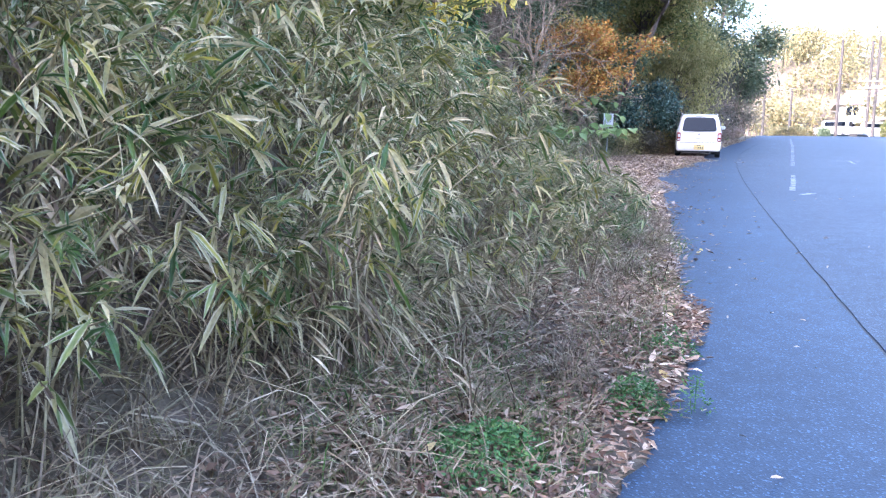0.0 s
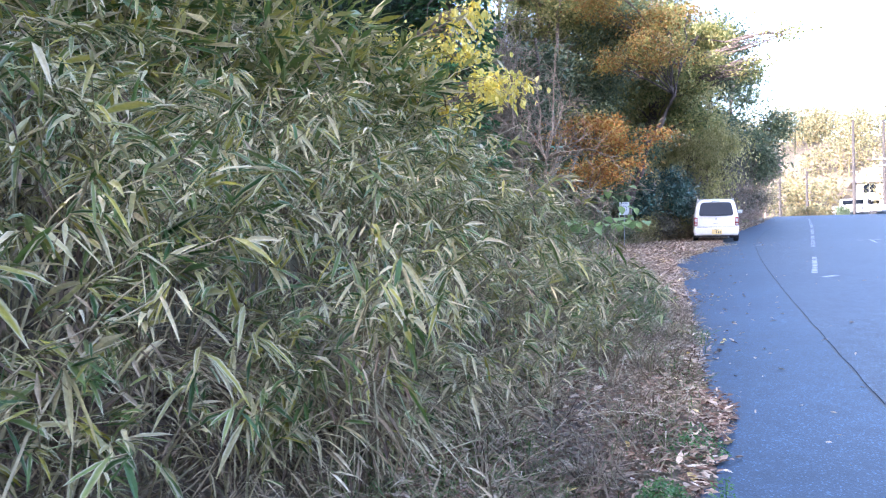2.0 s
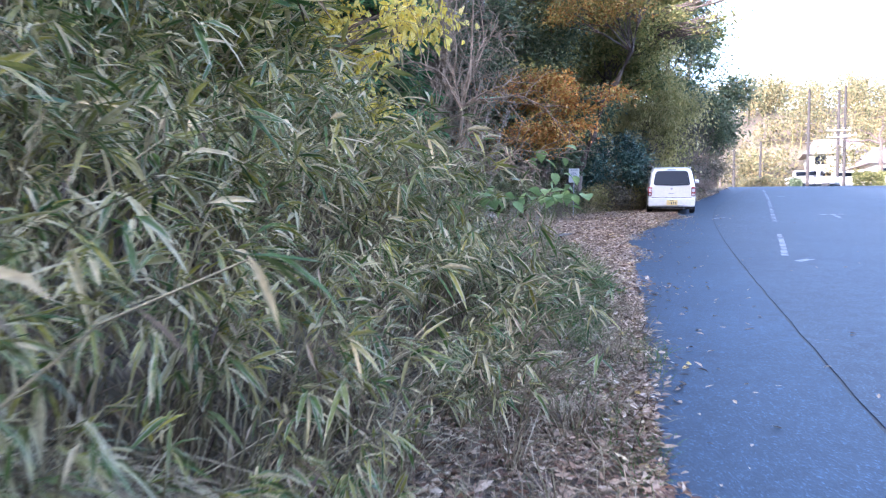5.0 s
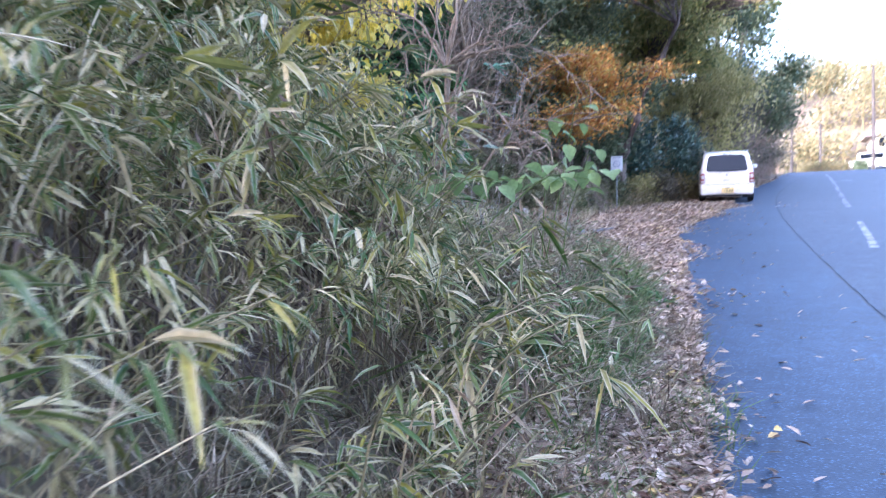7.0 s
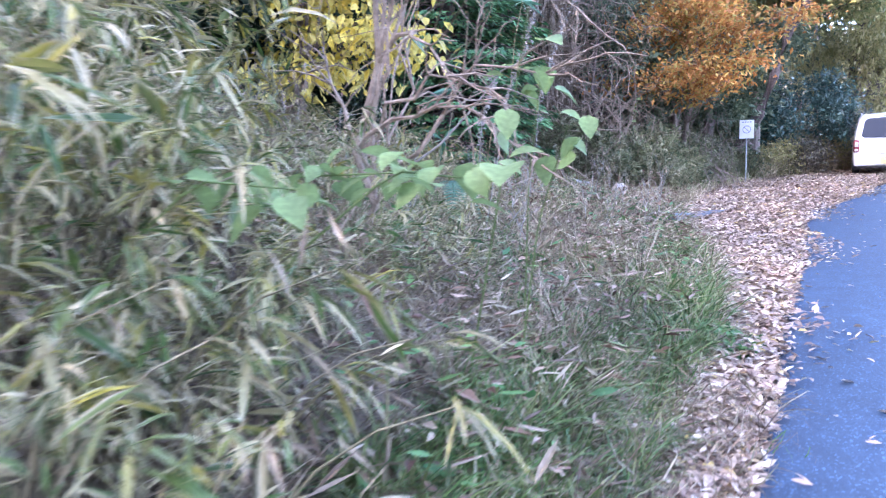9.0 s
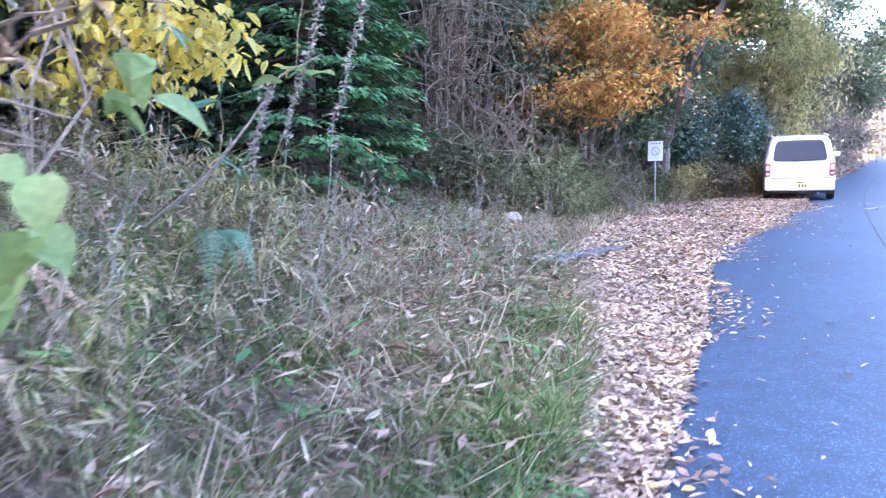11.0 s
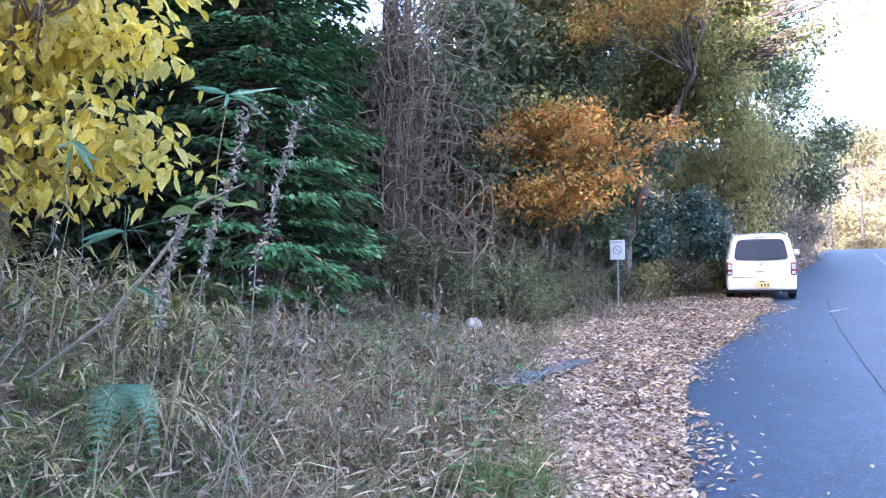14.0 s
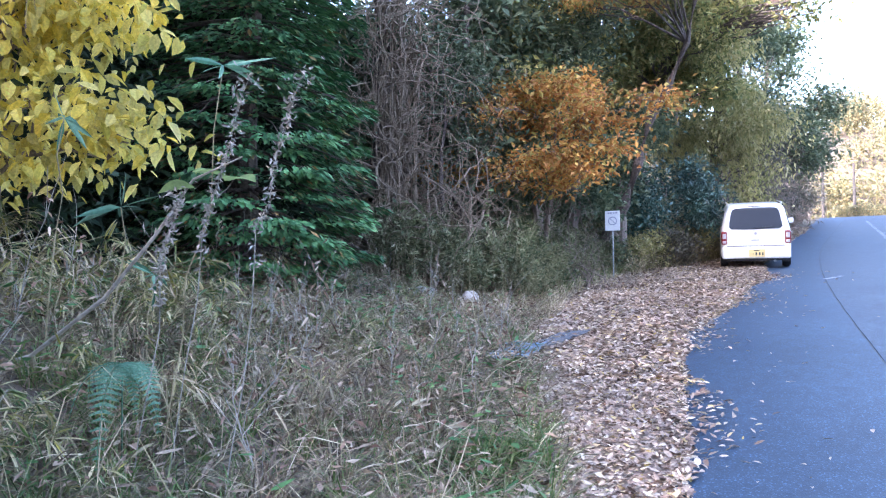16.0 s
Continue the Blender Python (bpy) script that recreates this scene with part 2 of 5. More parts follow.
# mesh tools ---------------------------------------------------------------------
class Geo:
    """Collects vertices and faces, then makes one mesh."""

    def __init__(self):
        self.v, self.f, self.r, self.n = [], {3: [], 4: []}, [], 0

    def add(self, v, faces, rim=None):
        v = np.asarray(v, float)
        for f in faces:
            f = np.asarray(f, int)
            self.f[f.shape[1]].append(f + self.n)
        self.v.append(v)
        self.r.append(np.zeros(len(v)) if rim is None else rim)
        self.n += len(v)

    def mesh(self, name, mat, smooth=False):
        me = bpy.data.meshes.new(name)
        v = np.concatenate(self.v)
        polys = [np.concatenate(a) for a in self.f.values() if a]
        me.vertices.add(len(v))
        me.vertices.foreach_set("co", v.ravel())
        flat = np.concatenate([p.ravel() for p in polys])
        starts, at = [], 0
        for p in polys:
            starts.append(at + np.arange(len(p)) * p.shape[1])
            at += p.size
        me.loops.add(len(flat))
        me.loops.foreach_set("vertex_index", flat.astype(np.int32))
        starts = np.concatenate(starts).astype(np.int32)
        me.polygons.add(len(starts))
        me.polygons.foreach_set("loop_start", starts)
        me.update(calc_edges=True)
        me.validate()
        at = me.attributes.new("rim", "FLOAT", "POINT")
        at.data.foreach_set("value", np.concatenate(self.r).astype(np.float32))
        me.polygons.foreach_set("use_smooth", np.full(len(me.polygons), smooth))
        me.materials.append(mat)
        return me


def part(name, data, mat=None, parent=None, label=""):
    """Links a Geo, a bmesh or a mesh as one object under a thing or a part."""
    if isinstance(data, Geo):
        data = data.mesh(name, mat)
    elif isinstance(data, bmesh.types.BMesh):
        me = bpy.data.meshes.new(name)
        data.to_mesh(me)
        data.free()
        me.materials.append(mat)
        data = me
    ob = new(name, data)
    if parent:
        ob.parent = parent
    return tagged(ob, label)


def thing(name, place, label, category, group="", kind="", turn=0.0, tip=0.0):
    ob = new(name)
    ob.empty_display_size = 0.1
    ob.matrix_basis = pose(*place, tip, 0, turn)
    return tagged(ob, label, category, group, kind)


def box(bm, size, at=(0, 0, 0), bevel=0.0, turn=None):
    m = Matrix.Translation(at) @ (turn.to_4x4() if turn else Matrix()) @ Matrix.Diagonal((*size, 1))
    vs = bmesh.ops.create_cube(bm, size=1, matrix=m)["verts"]
    if bevel:
        es = list({e for v in vs for e in v.link_edges})
        bmesh.ops.bevel(bm, geom=es, offset=bevel, segments=2, affect="EDGES", profile=0.5)
    return bm


def box_bm(size, at=(0, 0, 0), bevel=0.0):
    return box(bmesh.new(), size, at, bevel)


def rod_bm(a, b, r0, r1=None, sides=12):
    a, b = Vector(a), Vector(b)
    bm = bmesh.new()
    m = Matrix.Translation((a + b) / 2) @ (b - a).to_track_quat("Z", "Y").to_matrix().to_4x4()
    bmesh.ops.create_cone(bm, cap_ends=True, segments=sides, radius1=r0, radius2=r0 if r1 is None else r1, depth=(b - a).length, matrix=m)
    return bm


def unit(v):
    return v / np.maximum(np.linalg.norm(v, axis=-1, keepdims=True), 1e-9)


def tube(geo, pts, radii, sides=5):
    pts = np.asarray(pts, float)
    n = len(pts)
    tan = unit(np.gradient(pts, axis=0))
    ref = np.where(np.abs(tan[:, 2:3]) > 0.9, [[1.0, 0, 0]], [[0, 0, 1.0]])
    s = unit(np.cross(tan, ref))
    u = np.cross(s, tan)
    a = np.arange(sides) * 2 * np.pi / sides
    v = pts[:, None] + np.asarray(radii, float)[:, None, None] * (np.cos(a)[None, :, None] * s[:, None] + np.sin(a)[None, :, None] * u[:, None])
    i, j = np.meshgrid(np.arange(n - 1), np.arange(sides), indexing="ij")
    k = (j + 1) % sides
    f = np.stack([i * sides + j, i * sides + k, (i + 1) * sides + k, (i + 1) * sides + j], -1).reshape(-1, 4)
    geo.add(v.reshape(-1, 3), [f])


def long_leaves(geo, base, way, normal, length, width, droop=0.25, fold=0.3):
    """Folded, drooping leaf blades, all at once."""
    n = len(base)
    way, side = unit(way), unit(np.cross(way, normal))
    up = np.cross(side, way)
    length, width = np.broadcast_to(length, n)[:, None], np.broadcast_to(width, n)[:, None]
    droop = np.broadcast_to(droop, n)[:, None]
    down = np.array([[0, 0, -1.0]])

    def mid(s):
        return base + way * length * s + down * droop * length * s * s

    m1, m2, tip = mid(0.34), mid(0.7), mid(1.0)
    e1, e2 = side * width * 0.5, side * width * 0.4
    l1, l2 = up * width * fold * 0.5, up * width * fold * 0.4
    v = np.stack([base, m1 - e1 + l1, m1, m1 + e1 + l1, m2 - e2 + l2, m2, m2 + e2 + l2, tip], 1).reshape(-1, 3)
    o = (np.arange(n) * 8)[:, None, None]
    tri = (o + np.array([[0, 1, 2], [0, 2, 3], [4, 7, 5], [5, 7, 6]])).reshape(-1, 3)
    quad = (o + np.array([[1, 4, 5, 2], [2, 5, 6, 3]])).reshape(-1, 4)
    geo.add(v, [tri, quad], np.tile([0.4, 1, 0, 1, 1, 0.1, 1, 1.0], n))


def small_leaves(geo, base, way, normal, length, width, curl=0.15):
    """Small leaves folded along the midrib."""
    n = len(base)
    way, side = unit(way), unit(np.cross(way, normal))
    up = np.cross(side, way)
    length, width, curl = (np.broadcast_to(a, n)[:, None] for a in (length, width, curl))
    c = base + way * length * 0.45
    lift = up * length * curl
    v = np.stack([base, c - side * width * 0.5 + lift, base + way * length, c + side * width * 0.5 + lift], 1).reshape(-1, 3)
    o = (np.arange(n) * 4)[:, None, None]
    geo.add(v, [(o + np.array([[0, 1, 2], [0, 2, 3]])).reshape(-1, 3)])


def blades(geo, base, way, lean, length, width):
    """Grass blades in three steps that bend over towards lean."""
    n = len(base)
    length, width = np.broadcast_to(length, n)[:, None], np.broadcast_to(width, n)[:, None]
    side = unit(np.cross(way, lean) + 1e-4)
    p1 = base + way * length * 0.4
    p2 = p1 + unit(way + lean * 0.7) * length * 0.35
    p3 = p2 + unit(way * 0.4 + lean * 1.3) * length * 0.3
    w = side * width * 0.5
    v = np.stack([base - w, base + w, p1 - w * 0.9, p1 + w * 0.9, p2 - w * 0.6, p2 + w * 0.6, p3], 1).reshape(-1, 3)
    o = (np.arange(n) * 7)[:, None, None]
    geo.add(v, [(o + np.array([[0, 1, 3, 2], [2, 3, 5, 4]])).reshape(-1, 4), (o + np.array([[4, 5, 6]])).reshape(-1, 3)])


rng = np.random.default_rng(7)


def chance(n, flat=1.0):
    v = rng.normal(size=(n, 3))
    v[:, 2] *= flat
    return unit(v)


# the lie of the land -------------------------------------------------------------
EDGE_Y = [-30, 0, 2.5, 3.1, 4.9, 5.5, 7, 8.5, 9.2, 10.6, 13.5, 16, 17.6, 19.2, 22, 24, 27, 31, 40, 60, 90]
EDGE_X = [-0.5, -0.4, -0.36, -0.29, -0.22, -0.42, -0.68, -0.85, -0.92, -1.15, -1.5, -1.9, -2.07, -1.8, -1.7, -1.5, -1.7, -1.6, -0.9, 0.1, 1.5]
VERGE_Y = [-30, 2, 5, 7, 9, 10.5, 12.5, 15, 17, 20.6, 24.6, 27.5, 31, 40, 60, 100]
VERGE_X = [-1.0, -1.0, -1.0, -1.12, -1.35, -1.6, -2.1, -3.0, -3.9, -4.65, -4.6, -3.3, -2.7, -1.9, -0.9, 0.2]
RIGHT_Y, RIGHT_X = [-60, 25, 45, 60, 75, 90], [6.5, 6.5, 8.5, 14, 16, 9]


def step(a, b, x):
    t = np.clip((x - a) / (b - a), 0, 1)
    return t * t * (3 - 2 * t)


def road_z(y):
    y = np.asarray(y, float)
    z = 0.102 * np.clip(y, -30, 57) - 0.19 - 0.06 * np.exp(-((y - 27) / 6) ** 2)
    return z + 0.55 * step(56, 70, y) - 0.4 * step(72, 95, y)


def ground_z(x, y):
    x, y = np.asarray(x, float), np.asarray(y, float)
    d = np.maximum(np.interp(y, VERGE_Y, VERGE_X) - x, 0)
    near = 0.5 * d
    low = np.minimum(d, 1.5) * 0.12 + np.maximum(d - 1.5, 0) * (0.45 - 0.19 * step(11.0, 13.5, y) * step(20.5, 18.5, y))
    w = step(10.5, 8.5, y)
    c = step(25, 29, y)
    b = near * w + low * (1 - w)
    b = b * (1 - c) + 0.6 * d * c
    b = np.where(b > 2.4, 2.4 + (b - 2.4) * 0.35, b)
    b = np.where(b > 7, 7 + (b - 7) * 0.1, b)
    b = b * step(75, 45, y)
    hill = 17 * step(80, 128, y) * step(-140, -20, x)
    # added rise behind the camera, never seen; blocks the low sun
    back = 47 * step(-14, -78, y)
    bumps = 0.03 * np.sin(x * 3.1 + y * 1.7) * np.sin(y * 2.3 - x) + 0.02 * np.sin(x * 7.3) * np.sin(y * 6.1 + 2)
    return road_z(y) + b + hill + back + bumps * np.minimum(d, 1) - 0.008 * (d <= 0) + 0.004


def edge_x(y):
    return np.interp(y, EDGE_Y, EDGE_X)


def verge_x(y):
    return np.interp(y, VERGE_Y, VERGE_X)


def sheet(xs, ys, z):
    """A grid of points as one Geo."""
    g = Geo()
    xx, yy = np.meshgrid(xs, ys, indexing="ij")
    n, m = xx.shape
    i, j = np.meshgrid(np.arange(n - 1), np.arange(m - 1), indexing="ij")
    f = np.stack([i * m + j, (i + 1) * m + j, (i + 1) * m + j + 1, i * m + j + 1], -1).reshape(-1, 4)
    g.add(np.stack([xx, yy, z(xx, yy)], -1).reshape(-1, 3), [f])
    return g


gx = np.concatenate([[-900, -400, -200, -120, -80, -55, -40, -30, -24, -19, -15, -12.5, -10.5], np.arange(-9, 0.4, 0.22), [1, 3, 6, 10, 15, 22, 32, 50, 80, 130, 220, 450, 900]])
gy = np.concatenate([[-900, -400, -200, -130, -100, -78, -64, -52, -42, -34, -27, -21, -16, -12, -8, -5], np.arange(-3, 32, 0.28), np.arange(32, 90, 2.2), [94, 100, 107, 115, 123, 132, 150, 190, 260, 420, 900]])
ground = part("ground", sheet(gx, gy, ground_z).mesh("ground", M_SOIL, True))
tagged(ground, "brown soil and leaf mould of the verge, bank and hillside, plus an added unseen sun-blocking rise", "ground", kind="structure")


def road_strip(name, ys, left, right, lift, mat, cols=10, ragged=0.0):
    """A slab of asphalt that follows the road's slope, with an edge that can be seen."""
    g = Geo()
    rows = []
    for y in ys:
        a, b = left(y), right(y)
        a += ragged * (0.5 * math.sin(y * 5.3) + 0.3 * math.sin(y * 13.7 + 1) + 0.2 * math.sin(y * 31.0))
        xs = np.linspace(a, b, cols)
        z = float(road_z(y)) + lift
        rows.append([(a - 0.01, y, z - 0.05), *((x, y, z) for x in xs), (b + 0.003, y, z - 0.05)])
    v = np.array(rows).reshape(-1, 3)
    n, m = len(ys), cols + 2
    i, j = np.meshgrid(np.arange(n - 1), np.arange(m - 1), indexing="ij")
    g.add(v, [np.stack([i * m + j, i * m + j + 1, (i + 1) * m + j + 1, (i + 1) * m + j], -1).reshape(-1, 4)])
    return part(name, g, mat)


SEAM_Y = [-30, 0, 4.7, 5.8, 9, 10.3, 14, 16.7, 18.5, 22.7, 27, 36, 60, 90]
SEAM_X = [1.6, 1.1, 0.78, 0.69, 0.42, 0.17, -0.04, -0.24, -0.33, -0.45, -0.47, -0.1, 2.2, 4.0]


SEAM_FIT = np.polyfit(SEAM_Y[1:12], SEAM_X[1:12], 3)


def seam_x(y):
    """A smooth line through the joint's places, straight beyond them."""
    q = min(max(y, 0.0), 34.0)
    x = float(np.polyval(SEAM_FIT, q))
    return x + (0.07 * (y - 34) if y > 34 else -0.07 * y if y < 0 else 0) + 0.003 * math.sin(y * 4.1)


ysn = np.concatenate([np.arange(-30, -2, 2.0), np.arange(-2, 30, 0.08), np.arange(30, 95, 1.0)])
ya, yb = ysn[ysn <= 15.28], ysn[ysn >= 15.2]
tagged(road_strip("road", ysn, lambda y: float(edge_x(y)), lambda y: seam_x(y) - 0.011 - 0.004 * math.sin(y * 9), 0.006, M_ROAD_A, 8, 0.06),
       "dark blue-grey asphalt strip along the leafy verge, the sky's blue added to its colour", "road", kind="structure")
tagged(road_strip("road_worn", np.append(ya, 15.29), lambda y: seam_x(y) + 0.010 + 0.004 * math.sin(y * 7), lambda y: float(np.interp(y, RIGHT_Y, RIGHT_X)), 0.008, M_ROAD_B, 10),
       "lighter worn grey asphalt of the carriageway", "road", kind="structure")
tagged(road_strip("road_upper", np.append([15.325], yb[1:]), lambda y: seam_x(y) + 0.008, lambda y: float(np.interp(y, RIGHT_Y, RIGHT_X)), 0.008, M_ROAD_B, 10),
       "worn grey asphalt of the upper carriageway beyond a joint", "road", kind="structure")
tagged(road_strip("road_joint", ysn, lambda y: seam_x(y) - 0.03, lambda y: seam_x(y) + 0.03, 0.001, M_TAR, 3), "dark open joint between two asphalt strips", "road joint", kind="structure")
tagged(road_strip("cross_joint", np.array([15.24, 15.36]), lambda y: -1.7, lambda y: 6.4, 0.0025, M_TAR, 12), "narrow dark joint across the road", "road joint", kind="structure")


M_MOULD = surface("leaf_mould", (0.20, 0.14, 0.11), (0.46, 0.36, 0.28), 34, 0.9, 0.8, 60, large=(0.36, 0.27, 0.21))
g = Geo()
ys = np.arange(5.8, 34, 0.12)
us = np.linspace(0, 1, 14)
yy, uu = np.meshgrid(ys, us, indexing="ij")
left = np.interp(yy, VERGE_Y, VERGE_X) - 0.12 + 0.1 * np.sin(yy * 3.7) + 0.06 * np.sin(yy * 9.1)
right = np.interp(yy, EDGE_Y, EDGE_X) - 0.05 + 0.05 * np.sin(yy * 6.3) + 0.03 * np.sin(yy * 15.7)
xx = left + (right - left) * uu
zz = np.where(uu > 0.85, road_z(yy) + 0.0105, np.maximum(ground_z(xx, yy), road_z(yy) - 0.004) + 0.008)
zz = zz - 0.03 * (uu < 0.01)
i, j = np.meshgrid(np.arange(len(ys) - 1), np.arange(13), indexing="ij")
g.add(np.stack([xx, yy, zz], -1).reshape(-1, 3), [np.stack([i * 14 + j, i * 14 + j + 1, (i + 1) * 14 + j + 1, (i + 1) * 14 + j], -1).reshape(-1, 4)])
tagged(part("leaf_mould", g.mesh("leaf_mould", M_MOULD, True)), "trodden tan leaf mould under the drift of leaves", "leaf mould", kind="structure")


def paint_line(label, path, width, worn):
    """White road paint, worn into islands."""
    g = Geo()
    for (x0, y0), (x1, y1) in zip(path[:-1], path[1:]):
        n = max(2, int(math.hypot(x1 - x0, y1 - y0) / 0.07))
        for k in range(n):
            if rng.random() < worn:
                continue
            s0, s1 = k / n, (k + 1.0) / n
            a, b = np.array([x0 + (x1 - x0) * s0, y0 + (y1 - y0) * s0]), np.array([x0 + (x1 - x0) * s1, y0 + (y1 - y0) * s1])
            side = np.array([-(b - a)[1], (b - a)[0]])
            side = side / np.linalg.norm(side) * width * 0.5 * rng.uniform(0.7, 1.05)
            q = [a - side, b - side, b + side, a + side]
            g.add([(p[0], p[1], float(road_z(p[1])) + 0.0125) for p in q], [[[0, 1, 2, 3]]])
    return tagged(part("road_marking", g, M_LINE), label, "road marking", kind="structure")


paint_line("worn white dash on the carriageway", [(0.66, 14.4), (0.74, 16.0), (0.83, 18.4)], 0.11, 0.22)
paint_line("worn white dash on the carriageway", [(0.78, 13.7), (0.98, 14.0)], 0.14, 0.2)
paint_line("faint remains of a white line", [(0.98, 22.5), (1.22, 28.5), (1.5, 36.0), (1.9, 50.0)], 0.13, 0.62)
paint_line("white cross mark on the road", [(2.35, 25.9), (3.05, 26.2)], 0.2, 0.1)
paint_line("white cross mark on the road", [(2.7, 24.2), (2.72, 25.8)], 0.1, 0.35)
paint_line("small white mark on the road", [(1.55, 38.2), (2.3, 38.6)], 0.25, 0.1)
paint_line("small white mark on the road", [(-0.5, 23.6), (-0.2, 24.2)], 0.12, 0.15)


# bamboo ---------------------------------------------------------------------------
def bamboo_meshes(stems, height, leaf, reach, fans, fine=False, leaf_mat=None):
    """One clump of dwarf bamboo: arching culms, drooping fans of leaves above, withered leaves hanging below."""
    sg, lg, wg = Geo(), Geo(), Geo()
    for _ in range(stems):
        b = np.array([rng.normal(0, 0.16), rng.normal(0, 0.16), -0.25])
        h = height * rng.uniform(0.55, 1.12)
        a = rng.normal(0, 0.7)
        lean = np.array([math.cos(a), math.sin(a), 0]) * reach * rng.uniform(0.2, 1.25)
        s = np.linspace(0, 1, 7)[:, None]
        path = b + np.array([0, 0, h + 0.25]) * (s - 0.26 * s ** 3) + lean * s ** 2
        keepers = [0, 3, 5, 6] if fine else [0, 2, 3, 4, 5, 6]
        tube(sg, path[keepers], np.linspace(0.006, 0.0022, len(keepers)), 3)
        for q in np.linspace(0.26, 1.0, fans):
            i = min(5, int(q * 6))
            f = q * 6 - i
            p = path[i] * (1 - f) + path[min(6, i + 1)] * f
            k = rng.integers(5, 9)
            main = unit(unit(lean + [1e-4, 0, 0]) * 0.9 + rng.normal(0, 0.6, 3) * [1, 1, 0.45] + [0, 0, 0.02])
            ways = unit(main + rng.normal(0, 0.45, (k, 3)))
            L = leaf * rng.uniform(0.6, 1.2) * rng.uniform(0.6, 1.15, k)
            nor = np.array([0, 0, 1.0]) + rng.normal(0, 0.4, (k, 3))
            dead = q < 0.45 or rng.random() < 0.10
            if dead:
                k = max(2, k - 4)
                small_leaves(wg, p + rng.normal(0, 0.05, (k, 3)), ways[:k] * [0.7, 0.7, 0.3] + [0, 0, -0.6], nor[:k], L[:k] * 0.95, L[:k] * 0.10, 0.05)
            elif fine:
                small_leaves(lg, p + rng.normal(0, 0.03, (k, 3)), ways, nor, L, L * 0.2, 0.03)
            else:
                long_leaves(lg, p + rng.normal(0, 0.015, (k, 3)), ways, nor, L, L * rng.uniform(0.085, 0.16, k), rng.uniform(0.0, 0.6, k), 0.35)
    return sg.mesh("culms", M_CULM), lg.mesh("foliage", leaf_mat or M_BAMBOO), wg.mesh("withered_foliage", M_WITHERED)


def place_clumps(name, label, category, group, kinds, spots):
    for i, (x, y, turn, size) in enumerate(spots):
        sm, lm, wm = kinds[i % len(kinds)]
        t = thing(name, (x, y, float(ground_z(x, y))), label, category, group, turn=turn)
        t.scale = (size, size, size)
        tagged(part("culm", sm, parent=t), kind="stuff")
        tagged(part("foliage", lm, parent=t), kind="stuff")
        tagged(part("withered_foliage", wm, parent=t, label="withered pale hanging leaves"), kind="stuff")


def open_side(x, y):
    """The thicket thins out along a slanting line towards the open slope."""
    m = y - (4.5 + (-0.31 - x) * 0.97)
    return step(0.0, 1.0, m)


big_kinds = [bamboo_meshes(15, 1.35, 0.172, 0.62, 5) for _ in range(7)]
low_kinds = [bamboo_meshes(12, 0.75, 0.15, 0.45, 4) for _ in range(4)]
fine_kinds = [bamboo_meshes(17, 1.5, 0.16, 0.3, 8, True, M_BANK) for _ in range(4)]
deep_kinds = [bamboo_meshes(13, 1.35, 0.18, 0.6, 6, True) for _ in range(4)]
spots = []
for y in np.arange(-1.6, 9.0, 0.40):
    for x in np.arange(-1.5, -4.2, -0.40):
        xx, yy = x + rng.normal(0, 0.10), y + rng.normal(0, 0.10)
        far = verge_x(yy) - 0.5 - step(6.9, 8.6, yy) * 0.75
        if xx > far or yy > 8.6:
            continue
        if rng.random() < 0.16:
            continue
        low = 1 - 0.16 * step(-2.5, -2.1, xx) * step(3.0, 4.2, yy)
        low *= 1 - 0.33 * open_side(xx, yy)
        clump = (xx, yy, rng.normal(-14, 42), rng.uniform(0.78, 1.22) * (1.0 if xx < far - 0.5 else 0.8) * low)
        if xx < -1.95 or yy > 1.7:
            spots.append(clump)
place_clumps("bamboo_clump", "arching dwarf bamboo with grey-green and withered pale leaves", "bamboo", "bamboo thicket on the bank", big_kinds, spots)
spots = []
for y in np.arange(-1.6, 9.2, 0.62):
    for x in np.arange(-4.3, -7.6, -0.62):
        spots.append((x + rng.normal(0, 0.15), y + rng.normal(0, 0.15), rng.normal(-8, 50), rng.uniform(1.25, 1.85) * (1 - 0.5 * float(open_side(x, y)))))
place_clumps("bamboo_clump", "arching dwarf bamboo with grey-green and withered pale leaves", "bamboo", "bamboo thicket on the bank", deep_kinds, spots)
spots = []
for y in np.arange(3.6, 9.6, 0.5):
    x = verge_x(y) - 0.38 - step(5.6, 8, y) * 0.9 + rng.normal(0, 0.08)
    spots.append((x, y + rng.normal(0, 0.1), rng.normal(-10, 35), rng.uniform(0.7, 1.0) * (0.75 if y > 5 else 1)))
for _ in range(30):
    y = rng.uniform(7.0, 10.2)
    x = verge_x(y) - rng.uniform(1.0, 3.2) - 0.5 * step(8.5, 10, y)
    spots.append((x, y, rng.uniform(-180, 180), rng.uniform(0.55, 0.9)))
for _ in range(44):
    y = rng.uniform(10.2, 18)
    x = verge_x(y) - rng.uniform(1.4, 5.0)
    spots.append((x, y, rng.uniform(-180, 180), rng.uniform(0.45, 0.75) * (1.35 if x < verge_x(y) - 3 else 1)))
spots += [(-3.1, 9.6, 20, 0.75), (-3.9, 10.3, 80, 0.8), (-5.0, 12.2, 10, 1.0), (-5.4, 11.6, 70, 1.1), (-5.2, 13.0, -40, 1.0), (-5.8, 12.6, 0, 1.2)]
spots += [(-2.0, 1.5, 10, 1.0), (-1.72, 2.1, -35, 0.95), (-1.62, 2.8, 15, 0.8), (-1.7, 3.3, -10, 0.9), (-2.0, 1.2, 0, 1.1), (-2.0, 2.4, -10, 1.1)]
